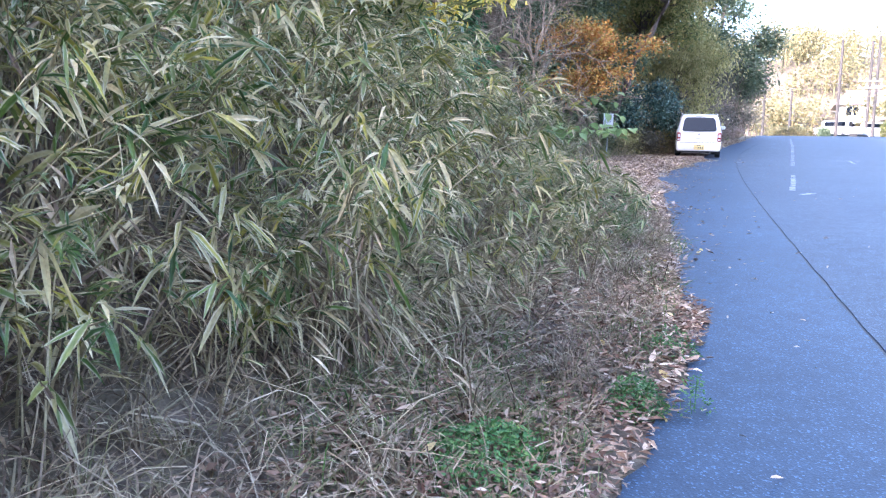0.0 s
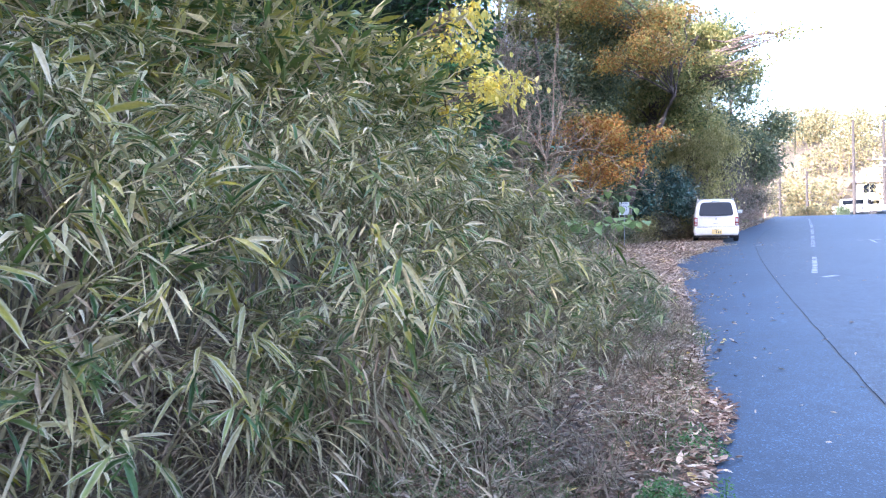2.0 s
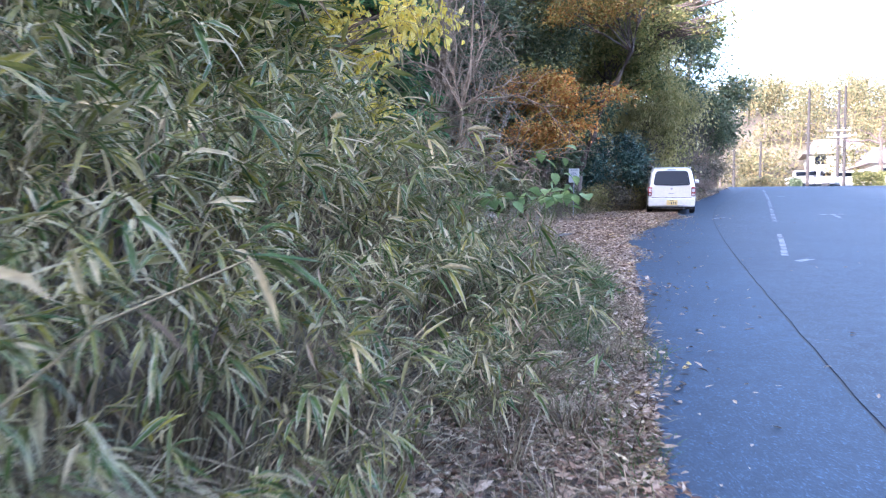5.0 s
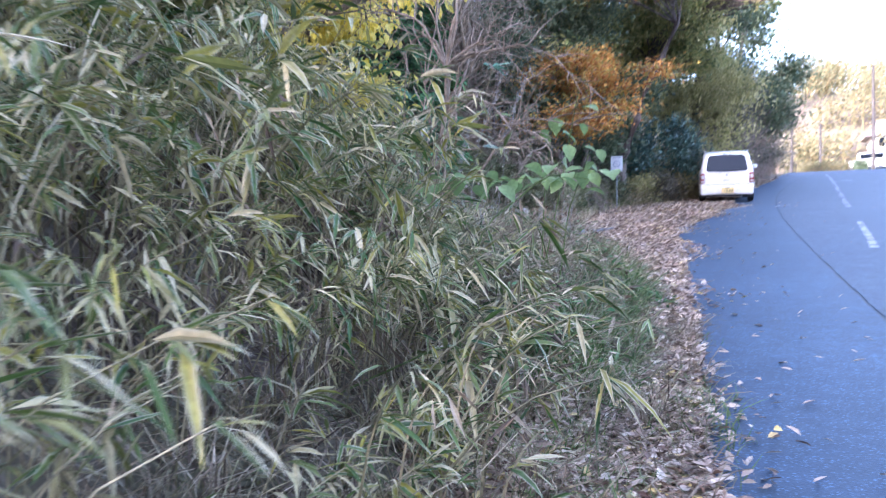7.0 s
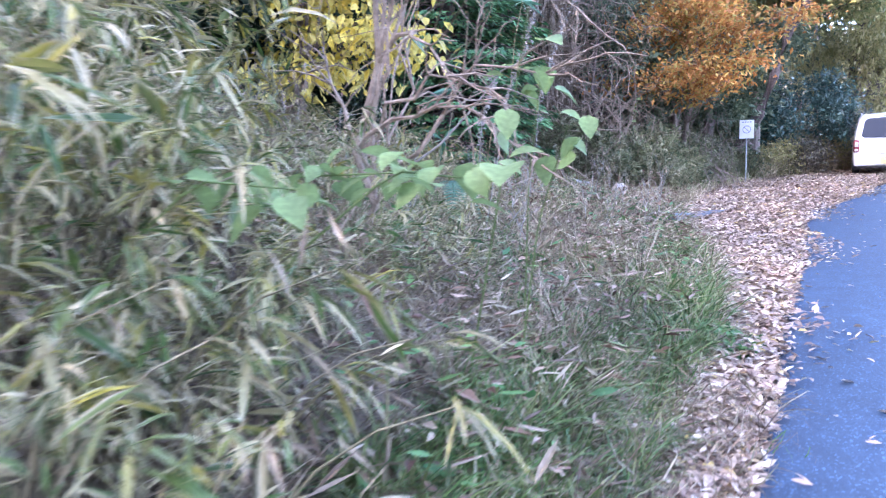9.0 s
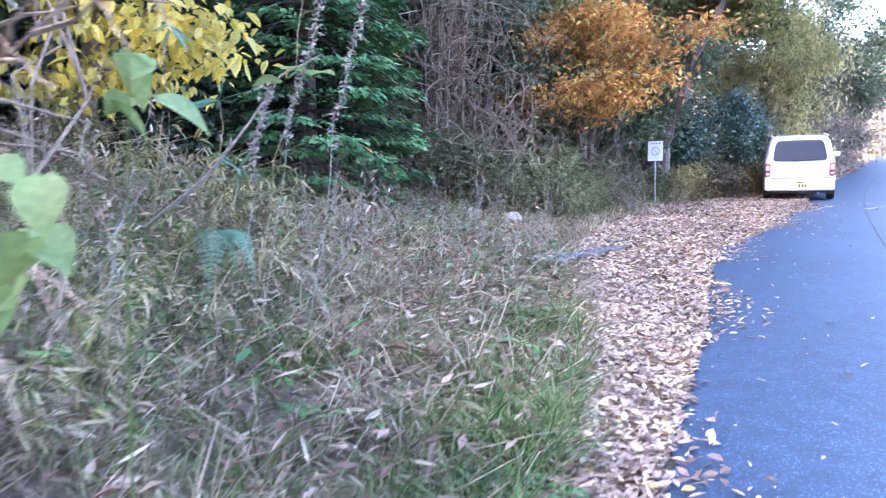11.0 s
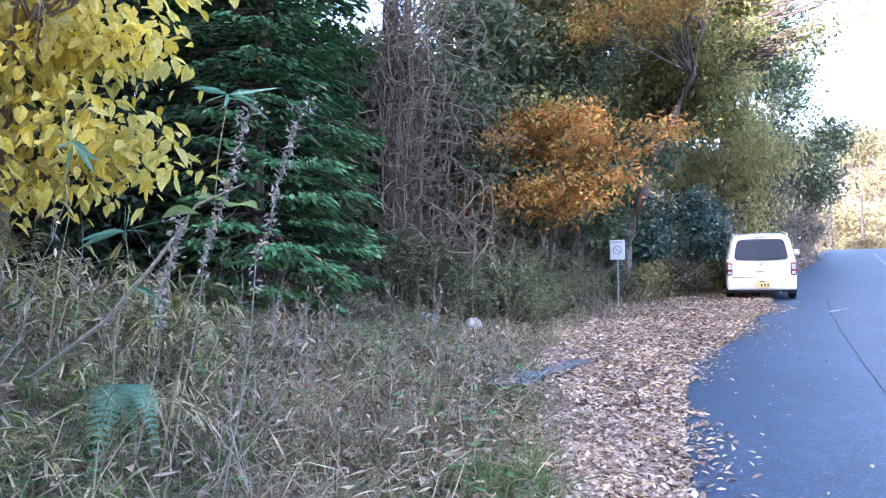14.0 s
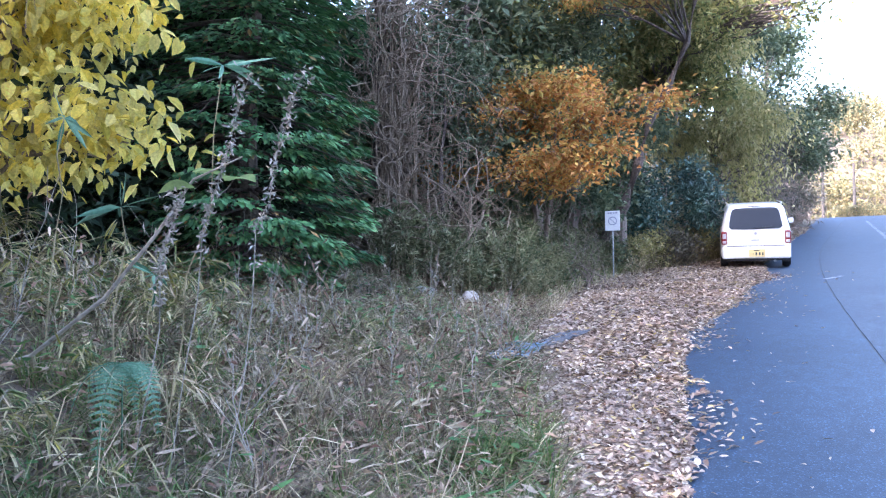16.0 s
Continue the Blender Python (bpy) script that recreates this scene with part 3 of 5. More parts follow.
spots += [(-1.5, 6.1, 0, 1.0), (-1.75, 6.5, -30, 1.1), (-1.6, 6.9, 10, 1.0), (-2.0, 6.9, -15, 1.15), (-2.35, 7.3, 5, 1.1), (-1.95, 7.4, -25, 1.0), (-1.4, 5.6, -10, 1.05)]
place_clumps("low_bamboo", "low straggling dwarf bamboo at the foot of the bank", "bamboo", "low bamboo by the verge", low_kinds, spots)
spots = []
for _ in range(130):
    y = rng.uniform(18.5, 25.5)
    x = verge_x(y) - rng.uniform(0.45, 2.7) - (0.5 if y < 19.5 else 0)
    spots.append((x, y, rng.uniform(-180, 180), rng.uniform(0.7, 1.2)))
for _ in range(75):
    y = rng.uniform(18.8, 25.0)
    spots.append((verge_x(y) - rng.uniform(0.15, 0.9), y, rng.normal(-20, 50), rng.uniform(0.45, 0.75)))
for _ in range(70):
    y = rng.uniform(25.0, 33)
    x = verge_x(y) - rng.uniform(0.2, 1.7)
    spots.append((x, y, rng.uniform(-180, 180), rng.uniform(0.45, 0.85)))
place_clumps("thin_bamboo", "thin upright bamboo grass with small dull leaves", "bamboo", "bamboo grass below the trees", fine_kinds, spots)


def straw_heap(label, x, y, z, way, spread, n, length):
    """Pale dead bamboo stems that have fallen outwards together from one root."""
    g = Geo()
    top = np.array([x, y, z])
    root = np.array([x, y, float(ground_z(x, y)) - 0.05])
    w = unit(np.array([*way, 0.0]))
    for _ in range(n):
        v = unit(w + rng.normal(0, spread, 3) * [1, 1, 0.25])
        L = length * rng.uniform(0.5, 1.2)
        s = np.linspace(0, 1, 6)[:, None]
        start = top + rng.normal(0, 0.08, 3) * [1, 1, 0.8]
        p = start + v * L * s + np.array([0, 0, 1.0]) * (rng.uniform(0.0, 0.25) * L * s - rng.uniform(0.35, 0.75) * L * s ** 2)
        p[:, 2] = np.maximum(p[:, 2], ground_z(p[:, 0], p[:, 1]) + 0.01)
        tube(g, np.concatenate([[root], p]), np.linspace(0.0035, 0.0012, 7), 3)
        k = 3
        long_leaves(g, p[rng.integers(2, 6, k)], v + rng.normal(0, 0.35, (k, 3)) + [0, 0, -0.3], chance(k) + [0, 0, 1.0], rng.uniform(0.08, 0.17, k), 0.012, 0.3)
    return tagged(part("straw_heap", g, M_STRAW), label, "dead bamboo", "heaps of dead bamboo stems", "stuff")


straw_heap("pale dead bamboo stems bent over the verge", -2.05, 2.75, 0.74, (1, 0.15), 0.28, 110, 0.75)
straw_heap("pale dead bamboo stems bent over the verge", -1.85, 3.5, 0.72, (1, 0.1), 0.3, 70, 0.55)
straw_heap("pale dead bamboo stems bent over the verge", -2.3, 2.1, 0.85, (0.9, 0.4), 0.3, 70, 0.7)
straw_heap("pale dead bamboo stems bent over the slope", -3.95, 11.5, float(ground_z(-3.95, 11.5)) + 0.3, (1.0, -0.2), 0.2, 11, 0.55)


# grass, straw and fallen leaves ------------------------------------------------------
def scatter(n, y0, y1, inner, outer):
    """Points between two distances left of the verge line."""
    y = rng.uniform(y0, y1, n)
    x = verge_x(y) - rng.uniform(inner, outer, n)
    return x, y


def grass(name, label, mat, x, y, length, width, upright, lift=0.0):
    n = len(x)
    g = Geo()
    base = np.stack([x, y, ground_z(x, y) - 0.01 + lift * rng.random(n)], -1)
    way = unit(np.stack([rng.normal(0, 0.6, n), rng.normal(0, 0.6, n), np.full(n, upright)], -1))
    lean = unit(np.stack([rng.normal(0.15, 1, n), rng.normal(0, 1, n), rng.normal(-0.5, 0.4, n)], -1))
    blades(g, base, way, lean, length * rng.uniform(0.5, 1.3, n), width * rng.uniform(0.6, 1.3, n))
    return tagged(part(name, g, mat), label, "grass", kind="stuff")


def keep(x, y, wave, level):
    k = np.sin(x * wave + 1.3) * np.sin(y * wave * 0.8 - 0.4) + 0.5 * np.sin(x * wave * 2.3 + y * wave * 1.9) + rng.normal(0, 0.35, len(x))
    return x[k > level], y[k > level]


xa, ya_ = scatter(13500, -0.5, 9.5, -0.5, 1.6)
grass("dry_grass", "tangled straw-coloured dead grass along the verge", M_SLOPE, xa, ya_, 0.24, 0.006, 0.5, 0.05)
xa, ya_ = scatter(20000, 8.0, 20.0, -0.15, 4.6)
grass("dry_grass", "tangled straw-coloured dead grass on the slope", M_SLOPE, xa, ya_, 0.26, 0.007, 0.5, 0.10)


def tussocks(name, label, mat, n, per, y0, y1, inner, outer, length, width, up=1.0):
    """Tufts that spread from their own roots, with dark gaps between them."""
    cx, cy = scatter(n, y0, y1, inner, outer)
    size = rng.uniform(0.55, 1.35, n)
    x, y, q = np.repeat(cx, per), np.repeat(cy, per), np.repeat(size, per)
    m = n * per
    a = rng.uniform(0, 2 * np.pi, m)
    out = np.stack([np.cos(a), np.sin(a), np.zeros(m)], -1)
    x, y = x + out[:, 0] * 0.05 * q * rng.random(m), y + out[:, 1] * 0.05 * q * rng.random(m)
    g = Geo()
    way = unit(out * rng.uniform(0.1, 0.9, (m, 1)) + [0, 0, up] + rng.normal(0, 0.15, (m, 3)))
    lean = unit(out + [0.1, -0.1, -0.7] + rng.normal(0, 0.4, (m, 3)))
    blades(g, np.stack([x, y, ground_z(x, y) - 0.01], -1), way, lean, length * q * rng.uniform(0.5, 1.2, m), width * rng.uniform(0.6, 1.3, m))
    return tagged(part(name, g, mat), label, "grass", kind="stuff")


tussocks("grass_tussocks", "brownish straw tussocks on the slope", M_SLOPE, 330, 46, 8.0, 16.3, 0.15, 4.6, 0.46, 0.006)
tussocks("grass_tussocks", "green grass tussocks on the slope", M_GRASS, 210, 40, 8.2, 17.0, 0.1, 4.6, 0.40, 0.007)
tussocks("grass_tussocks", "straw tussocks at the foot of the bamboo", M_SLOPE, 120, 40, -0.3, 8.0, -0.25, 0.9, 0.34, 0.006)
tussocks("grass_tussocks", "pale dry brush on the bank behind the parked car", M_STRAW, 260, 40, 25.0, 33.0, -0.15, 1.8, 0.8, 0.016)
tussocks("dead_culms", "long pale dead bamboo stems fallen over the verge", M_STRAW, 150, 13, -0.2, 6.5, 0.15, 0.95, 0.5, 0.005, 0.3)
tussocks("dead_culms", "pale dead stems fallen across the slope", M_STRAW, 46, 9, 9.5, 15.0, 0.8, 4.0, 0.8, 0.006, 0.45)
tussocks("grass_tussocks", "green tussocks beside the leaf drift", M_GRASS, 110, 45, 7.5, 13.0, -0.1, 0.55, 0.34, 0.008)
tussocks("grass_tussocks", "grass round the foot of the sign", M_GRASS, 90, 40, 21.0, 26.5, -0.1, 1.3, 0.5, 0.012)
xa, ya_ = scatter(1700, 9.6, 18.0, 0.1, 4.2)
grass("dead_stalks", "long pale dead stalks lying across the grass", M_STRAW, xa, ya_, 0.6, 0.006, 0.6, 0.12)
xa, ya_ = scatter(16000, 18.0, 34.0, -0.2, 3.4)
grass("dry_grass", "dry grass at the foot of the woods", M_STRAW, xa, ya_, 0.34, 0.010, 0.8, 0.05)
xa, ya_ = keep(*scatter(16000, -0.5, 9.0, -0.6, 0.6), 2.1, 0.35)
grass("green_grass", "patchy green grass along the verge", M_GRASS, xa, ya_, 0.17, 0.005, 1.2)
xa, ya_ = scatter(5200, 7.4, 12.0, -0.10, 0.5)
grass("green_grass", "lush green grass beside the leaf litter", M_GRASS, xa, ya_, 0.24, 0.007, 1.1)
xa, ya_ = keep(*scatter(20000, 9.2, 25.0, 0.0, 5.0), 1.6, 0.3)
grass("green_grass", "green grass and weeds among the straw", M_GRASS, xa, ya_, 0.30, 0.008, 0.9, 0.08)
xa, ya_ = keep(*scatter(16000, 26.0, 58.0, -0.1, 3.0), 0.8, -0.2)
grass("green_grass", "rough grass along the upper verge", M_GRASS, xa, ya_, 0.4, 0.014, 1.0)


def litter(name, label, mat, x, y, size, lift=0.0, ratio=0.42, cheap=False):
    n = len(x)
    g = Geo()
    on_road = x > edge_x(y)
    z = np.where(on_road, road_z(y) + 0.016, ground_z(x, y) + 0.012) + lift * rng.random(n)
    a = rng.uniform(0, 2 * np.pi, n)
    way = np.stack([np.cos(a), np.sin(a), rng.normal(0.08, 0.22, n)], -1)
    nor = np.stack([rng.normal(0, 0.4, n), rng.normal(0, 0.4, n), np.ones(n)], -1)
    L = size * rng.uniform(0.55, 1.25, n)
    if cheap:
        small_leaves(g, np.stack([x, y, z], -1), way, nor, L, L * ratio * rng.uniform(0.8, 1.4, n), rng.uniform(-0.1, 0.2, n))
        return tagged(part(name, g, mat), label, "fallen leaves", kind="stuff")
    long_leaves(g, np.stack([x, y, z], -1), way, nor, L, L * ratio * rng.uniform(0.7, 1.3, n), rng.uniform(-0.25, 0.2, n), rng.uniform(0.1, 0.8))
    return tagged(part(name, g, mat), label, "fallen leaves", kind="stuff")


def between(n, y0, y1, over_l, over_r):
    y = rng.uniform(y0, y1, n)
    a, b = verge_x(y) - over_l, edge_x(y) + over_r
    s = rng.random(n)
    return a + (b - a) * s, y


xa, ya_ = between(26000, 6.0, 15.5, 0.25, 0.02)
litter("leaf_litter", "deep drift of tan and pale brown fallen leaves", M_LITTER, xa, ya_, 0.054, 0.05)
xa, ya_ = between(30000, 15.0, 27.8, 0.25, 0.02)
litter("leaf_litter", "wide drift of tan leaves behind the parked car", M_LITTER, xa, ya_, 0.08, 0.045, cheap=True)
ya_ = 3.0 + 23.0 * rng.random(2600) ** 0.8
xa = edge_x(ya_) - 0.06 + np.abs(rng.normal(0, 0.12, 2600)) * (1 + 0.8 * np.sin(ya_ * 1.9)) * (0.3 + 0.7 * step(5.0, 7.5, ya_))
litter("leaf_litter", "loose tan leaves spilling on to the asphalt", M_LITTER, xa, ya_, 0.065, 0.012)
xa, ya_ = between(11000, 0.8, 6.8, 0.45, 0.03)
litter("leaf_litter", "reddish brown leaf litter under the bamboo", M_REDDISH, xa, ya_, 0.06, 0.06, 0.3, cheap=True)
xa, ya_ = between(420, 1.0, 6.8, 0.3, 0.02)
litter("leaf_litter", "larger withered leaves on the verge", M_LITTER, xa, ya_, 0.08, 0.05)
xa, ya_ = scatter(9000, 7.5, 25.0, 0.0, 4.5)
litter("leaf_litter", "withered leaves caught in the grass", M_REDDISH, xa, ya_, 0.09, 0.28, 0.3, cheap=True)
xa, ya_ = keep(*scatter(7000, 7.5, 20.0, 0.0, 4.5), 1.9, 0.2)
litter("broad_weeds", "green broad-leaved weeds among the straw", M_WEED, xa, ya_, 0.10, 0.34, 0.3)
xa, ya_ = scatter(5000, 6.5, 16.0, 0.0, 4.0)
litter("bamboo_litter", "withered bamboo leaves hanging in the straw", M_SLOPE, xa, ya_, 0.13, 0.30, 0.13)
xa, ya_ = between(2600, 27.0, 45.0, 0.3, 0.1)
litter("leaf_litter", "fallen leaves along the upper road edge", M_LITTER, xa, ya_, 0.10, 0.02)

leaf_kinds = []
for i in range(5):
    g = Geo()
    long_leaves(g, np.zeros((1, 3)), np.array([[1, 0, 0.12]]), np.array([[0, 0.2, 1.0]]), 0.075, [0.018, 0.026, 0.034, 0.03, 0.022][i], [0.15, -0.1, 0.2, 0.0, -0.15][i], 0.5)
    leaf_kinds.append(g.mesh("leaf", M_LITTER))
for i in range(290):
    y = rng.uniform(5.0, 26) if i > 24 else rng.uniform(2.4, 7)
    x = edge_x(y) + 0.06 + abs(rng.normal(0, 0.55)) if i % 4 else rng.uniform(edge_x(y) + 0.2, 3.2)
    ob = part("fallen_leaf", leaf_kinds[i % 5])
    ob.matrix_basis = pose(x, y, float(road_z(y)) + 0.019, rng.normal(0, 8), rng.normal(0, 8), rng.uniform(0, 360)) @ Matrix.Diagonal((*[rng.uniform(0.45, 1.05)] * 3, 1))
    tagged(ob, "single dry curled leaf lying on the asphalt", "leaf", "single leaves on the asphalt")


def weed_patch(label, x0, y0, r, n, size):
    g = Geo()
    a, q = rng.uniform(0, 2 * np.pi, n), r * np.sqrt(rng.random(n))
    x, y = x0 + np.cos(a) * q, y0 + np.sin(a) * q * 1.2
    h = 0.16 * (1 - (q / r) ** 2) * rng.random(n) ** 0.6 + 0.01
    z = np.maximum(ground_z(x, y), np.where(x > edge_x(y), road_z(y) + 0.006, -99)) + h
    small_leaves(g, np.stack([x, y, z], -1), chance(n, 0.5), np.array([0, 0, 1.0]) + rng.normal(0, 0.4, (n, 3)), size * rng.uniform(0.6, 1.3, n), size * 0.7)
    for i in range(0, n, 25):
        tube(g, [(x0 + (x[i] - x0) * 0.8, y0 + (y[i] - y0) * 0.8, float(ground_z(x0, y0)) - 0.01), (x[i], y[i], z[i])], [0.0015, 0.001], 3)
    return tagged(part("weed_patch", g, M_WEED), label, "weeds", "weed patches", "stuff")


weed_patch("low bright green clover-like weeds at the road's edge", -0.84, 2.45, 0.28, 2200, 0.024)
weed_patch("small green weed tuft at the asphalt edge", -0.42, 3.25, 0.15, 900, 0.022)
weed_patch("small green weed tuft on the asphalt edge", -0.17, 3.32, 0.09, 160, 0.018)
weed_patch("green weeds along the ragged asphalt edge", -0.35, 4.1, 0.16, 350, 0.02)
weed_patch("broad-leaved green weeds beside the leaf drift", -1.55, 10.2, 0.4, 500, 0.05)
weed_patch("yellow-green weeds in the dry grass", -2.6, 12.6, 0.35, 260, 0.05)


# trees ------------------------------------------------------------------------------
def limb(path_a, path_b, sag=0.0, n=6, wild=0.08):
    a, b = np.asarray(path_a, float), np.asarray(path_b, float)
    s = np.linspace(0, 1, n)[:, None]
    p = a + (b - a) * s
    p[1:-1] += rng.normal(0, wild, (n - 2, 3)) * np.linalg.norm(b - a) * 0.4
    p[:, 2] += sag * np.sin(s[:, 0] * np.pi)
    return p


def tree(name, label, foot, trunk_to, radius, blobs, leaf_mat, leaf_size, count, bark=None, flat=0.6, ratio=0.5, limbs=5, hang=0.0, category="tree", group="", shell=0.55, layers=0, puff=1.0, shaped=False):
    """Trunk, limbs out to each mass of foliage, and leaves in loose sprays with gaps."""
    bark = bark or M_BARK
    x, y = foot
    z0 = float(ground_z(x, y))
    if layers:
        blobs = [(b[0] + rng.normal(0, 0.55) * b[3], b[1] + rng.normal(0, 0.55) * b[4], b[2] + rng.normal(0, 0.6) * b[5],
                  b[3] * puff * rng.uniform(0.3, 0.62), b[4] * puff * rng.uniform(0.3, 0.6), b[5] * puff * rng.uniform(0.18, 0.42) * puff) for b in blobs for _ in range(layers)]
    t = thing(name, (x, y, z0), label, category, group)
    o = np.array([x, y, z0])
    tg, lg = Geo(), Geo()
    top = np.asarray(trunk_to, float) - o
    stem = limb((0, 0, -0.3), top, n=9, wild=0.018)
    tube(tg, stem, radius * np.linspace(1.15, 0.3, 9), 9)
    total = sum(b[3] * b[4] * b[5] for b in blobs)
    for bx, by, bz, rx, ry, rz in blobs:
        c = np.array([bx, by, bz]) - o
        root = stem[min(8, max(2, int(8 * np.clip((c[2] - rz * 0.6) / max(top[2], 0.1), 0.2, 0.95))))]
        big = limb(root, c, 0.15, 6)
        tube(tg, big, radius * np.linspace(0.42, 0.1, 6) * (0.5 if layers else 1), 6)
        n = max(40, int(count * rx * ry * rz / total))
        per = 14
        m = max(4, n // per)
        d = chance(m)
        q = (shell + (1 - shell) * rng.random(m)) * rng.uniform(0.75, 1.12, m)
        centre = c + d * q[:, None] * np.array([rx, ry, rz])
        for i in range(min(limbs * 2, m)):
            tw = limb(big[rng.integers(2, 6)], centre[i], 0.05, 5)
            tube(tg, tw, radius * np.linspace(0.12, 0.02, 5) + 0.002, 4)
        spread = leaf_size * 2.0
        base = np.repeat(centre, per, 0) + rng.normal(0, 1, (m * per, 3)) * spread * [1, 1, 0.45]
        way = unit(np.repeat(d, per, 0) * 0.6 + chance(m * per, flat) + [0, 0, -hang])
        nor = np.array([0, 0, 1.0]) + rng.normal(0, 0.5, (m * per, 3))
        L = leaf_size * rng.uniform(0.55, 1.25, m * per)
        if shaped:
            long_leaves(lg, base, way, nor, L, L * ratio, rng.uniform(-0.1, 0.3, m * per), 0.4)
        else:
            small_leaves(lg, base, way, nor, L, L * ratio, rng.uniform(0.02, 0.22, m * per))
    part("trunk", tg, bark, t)
    part("crown", lg, leaf_mat, t)
    return t


# yellow tree whose sprays hang over the slope
tree("yellow_tree", "small tree with bright yellow autumn leaves in hanging sprays", (-6.9, 12.3), (-6.3, 12.0, 5.8), 0.09,
     [(-6.0, 11.85, 4.1, 0.75, 0.6, 0.6), (-6.3, 11.9, 3.3, 0.65, 0.5, 0.45), (-5.6, 11.9, 3.75, 0.38, 0.4, 0.5), (-7.3, 12.1, 3.8, 0.7, 0.5, 0.5), (-5.5, 12.0, 4.6, 0.6, 0.6, 0.5),
      (-4.1, 11.0, 4.2, 0.35, 0.3, 0.16), (-6.5, 12.0, 5.0, 0.7, 0.6, 0.5), (-5.4, 12.0, 5.4, 0.45, 0.4, 0.4), (-5.2, 12.0, 6.1, 0.4, 0.4, 0.35)],
     M_YELLOW, 0.125, 3300, M_TWIG, 0.5, 0.58, 2, 0.9, shell=0.1, layers=6, puff=0.85, shaped=True)
# evergreen conifers behind, the depth of shade put into their leaf colour
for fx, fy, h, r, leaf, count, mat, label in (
        (-9.3, 13.6, 9.5, 2.0, 0.2, 22000, M_CEDAR_SHADE, "conifer at the edge of the woods, its leaves coloured dark for shade"), (-8.8, 16.6, 10.5, 1.7, 0.16, 22000, M_CEDAR_SHADE, "conifer at the edge of the woods, its leaves coloured dark for shade"),
        (-8.4, 11.4, 8.0, 1.7, 0.2, 20000, M_CEDAR_SHADE, "conifer at the edge of the woods, its leaves coloured dark for shade"), (-9.6, 18.4, 10, 1.8, 0.19, 16000, M_CEDAR_SHADE, "conifer at the edge of the woods, its leaves coloured dark for shade"), (-10.6, 11.8, 9, 2.0, 0.22, 14000, M_CEDAR_SHADE, "conifer at the edge of the woods, its leaves coloured dark for shade"), (-8.3, 13.7, 7, 1.2, 0.18, 12000, M_CEDAR_SHADE, "conifer at the edge of the woods, its leaves coloured dark for shade")):
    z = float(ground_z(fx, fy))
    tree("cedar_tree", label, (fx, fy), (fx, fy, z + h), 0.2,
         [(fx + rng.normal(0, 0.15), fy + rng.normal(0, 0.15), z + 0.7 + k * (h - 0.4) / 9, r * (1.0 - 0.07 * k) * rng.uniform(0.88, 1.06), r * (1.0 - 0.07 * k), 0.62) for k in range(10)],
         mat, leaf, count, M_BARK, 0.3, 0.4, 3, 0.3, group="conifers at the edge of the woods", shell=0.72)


def feathery_cedar(label, foot, height, radius, tiers):
    """A conifer hung with overlapping tiers of flat, drooping sprays."""
    x, y = foot
    t = thing("cedar_tree", (x, y, float(ground_z(x, y))), label, "tree", "conifers at the edge of the woods")
    tg, lg = Geo(), Geo()
    stem = limb((0, 0, -0.3), (0.1, 0, height), n=9, wild=0.01)
    tube(tg, stem, np.linspace(0.2, 0.05, 9), 9)
    for i in range(tiers):
        z = 0.25 + (height - 0.4) * i / tiers
        r = radius * min(1.0, 0.62 + 0.5 * z) * (1 - 0.62 * (z / height) ** 1.6)
        for j in range(15):
            a = 2 * np.pi * (j + 0.5 * (i % 2)) / 15 + rng.normal(0, 0.16)
            out = np.array([math.cos(a), math.sin(a), 0])
            reach = r * rng.uniform(0.78, 1.1)
            tip = out * reach + [0, 0, z - 0.18 * reach + rng.normal(0, 0.07)]
            if out[1] < 0.6:
                tube(tg, limb((0, 0, z + 0.25), tip, 0.06, 5, 0.04), np.linspace(0.02, 0.004, 5), 4)
            side = np.cross(out, [0, 0, 1.0])
            m = 150 if out[1] < 0.55 else 40
            back = rng.random(m) ** 1.4
            off = rng.normal(0, 1, m) * (0.09 + 0.16 * back)
            base = tip - out * (back * 0.62)[:, None] * min(1, reach) + side * off[:, None] + np.array([0, 0, 1.0]) * (0.10 * back - 0.5 * off ** 2 + rng.normal(0, 0.025, m))[:, None]
            way = unit(out + side * (off * 3.2)[:, None] + [0, 0, -0.55] + rng.normal(0, 0.22, (m, 3)))
            nor = out * 0.5 + np.array([0, 0, 1.0]) + rng.normal(0, 0.3, (m, 3))
            L = rng.uniform(0.07, 0.16, m)
            small_leaves(lg, base, way, nor, L, L * 0.42, 0.04)
    part("trunk", tg, M_BARK, t)
    part("crown", lg, M_CEDAR, t)
    return t


feathery_cedar("dense green conifer with flat feathery sprays down to the ground", (-7.2, 15.8), 8.6, 1.7, 34)
# orange tree above the sign
tree("orange_tree", "autumn tree with orange and rusty leaves in flat layers", (-5.6, 22.6), (-4.8, 21.6, 6.0), 0.06,
     [(-4.25, 21.2, 5.6, 0.8, 0.7, 0.45), (-5.2, 21.2, 5.4, 0.9, 0.8, 0.45), (-3.9, 21.0, 4.95, 0.5, 0.5, 0.35), (-5.2, 21.0, 4.2, 0.95, 0.7, 0.32), (-4.4, 20.9, 4.05, 0.5, 0.5, 0.25), (-5.9, 21.2, 4.4, 0.4, 0.5, 0.3), (-5.9, 21.2, 5.2, 0.5, 0.5, 0.3)],
     M_ORANGE, 0.125, 8200, M_TWIG, 0.5, 0.5, 2, 0.35, shell=0.1, layers=5)
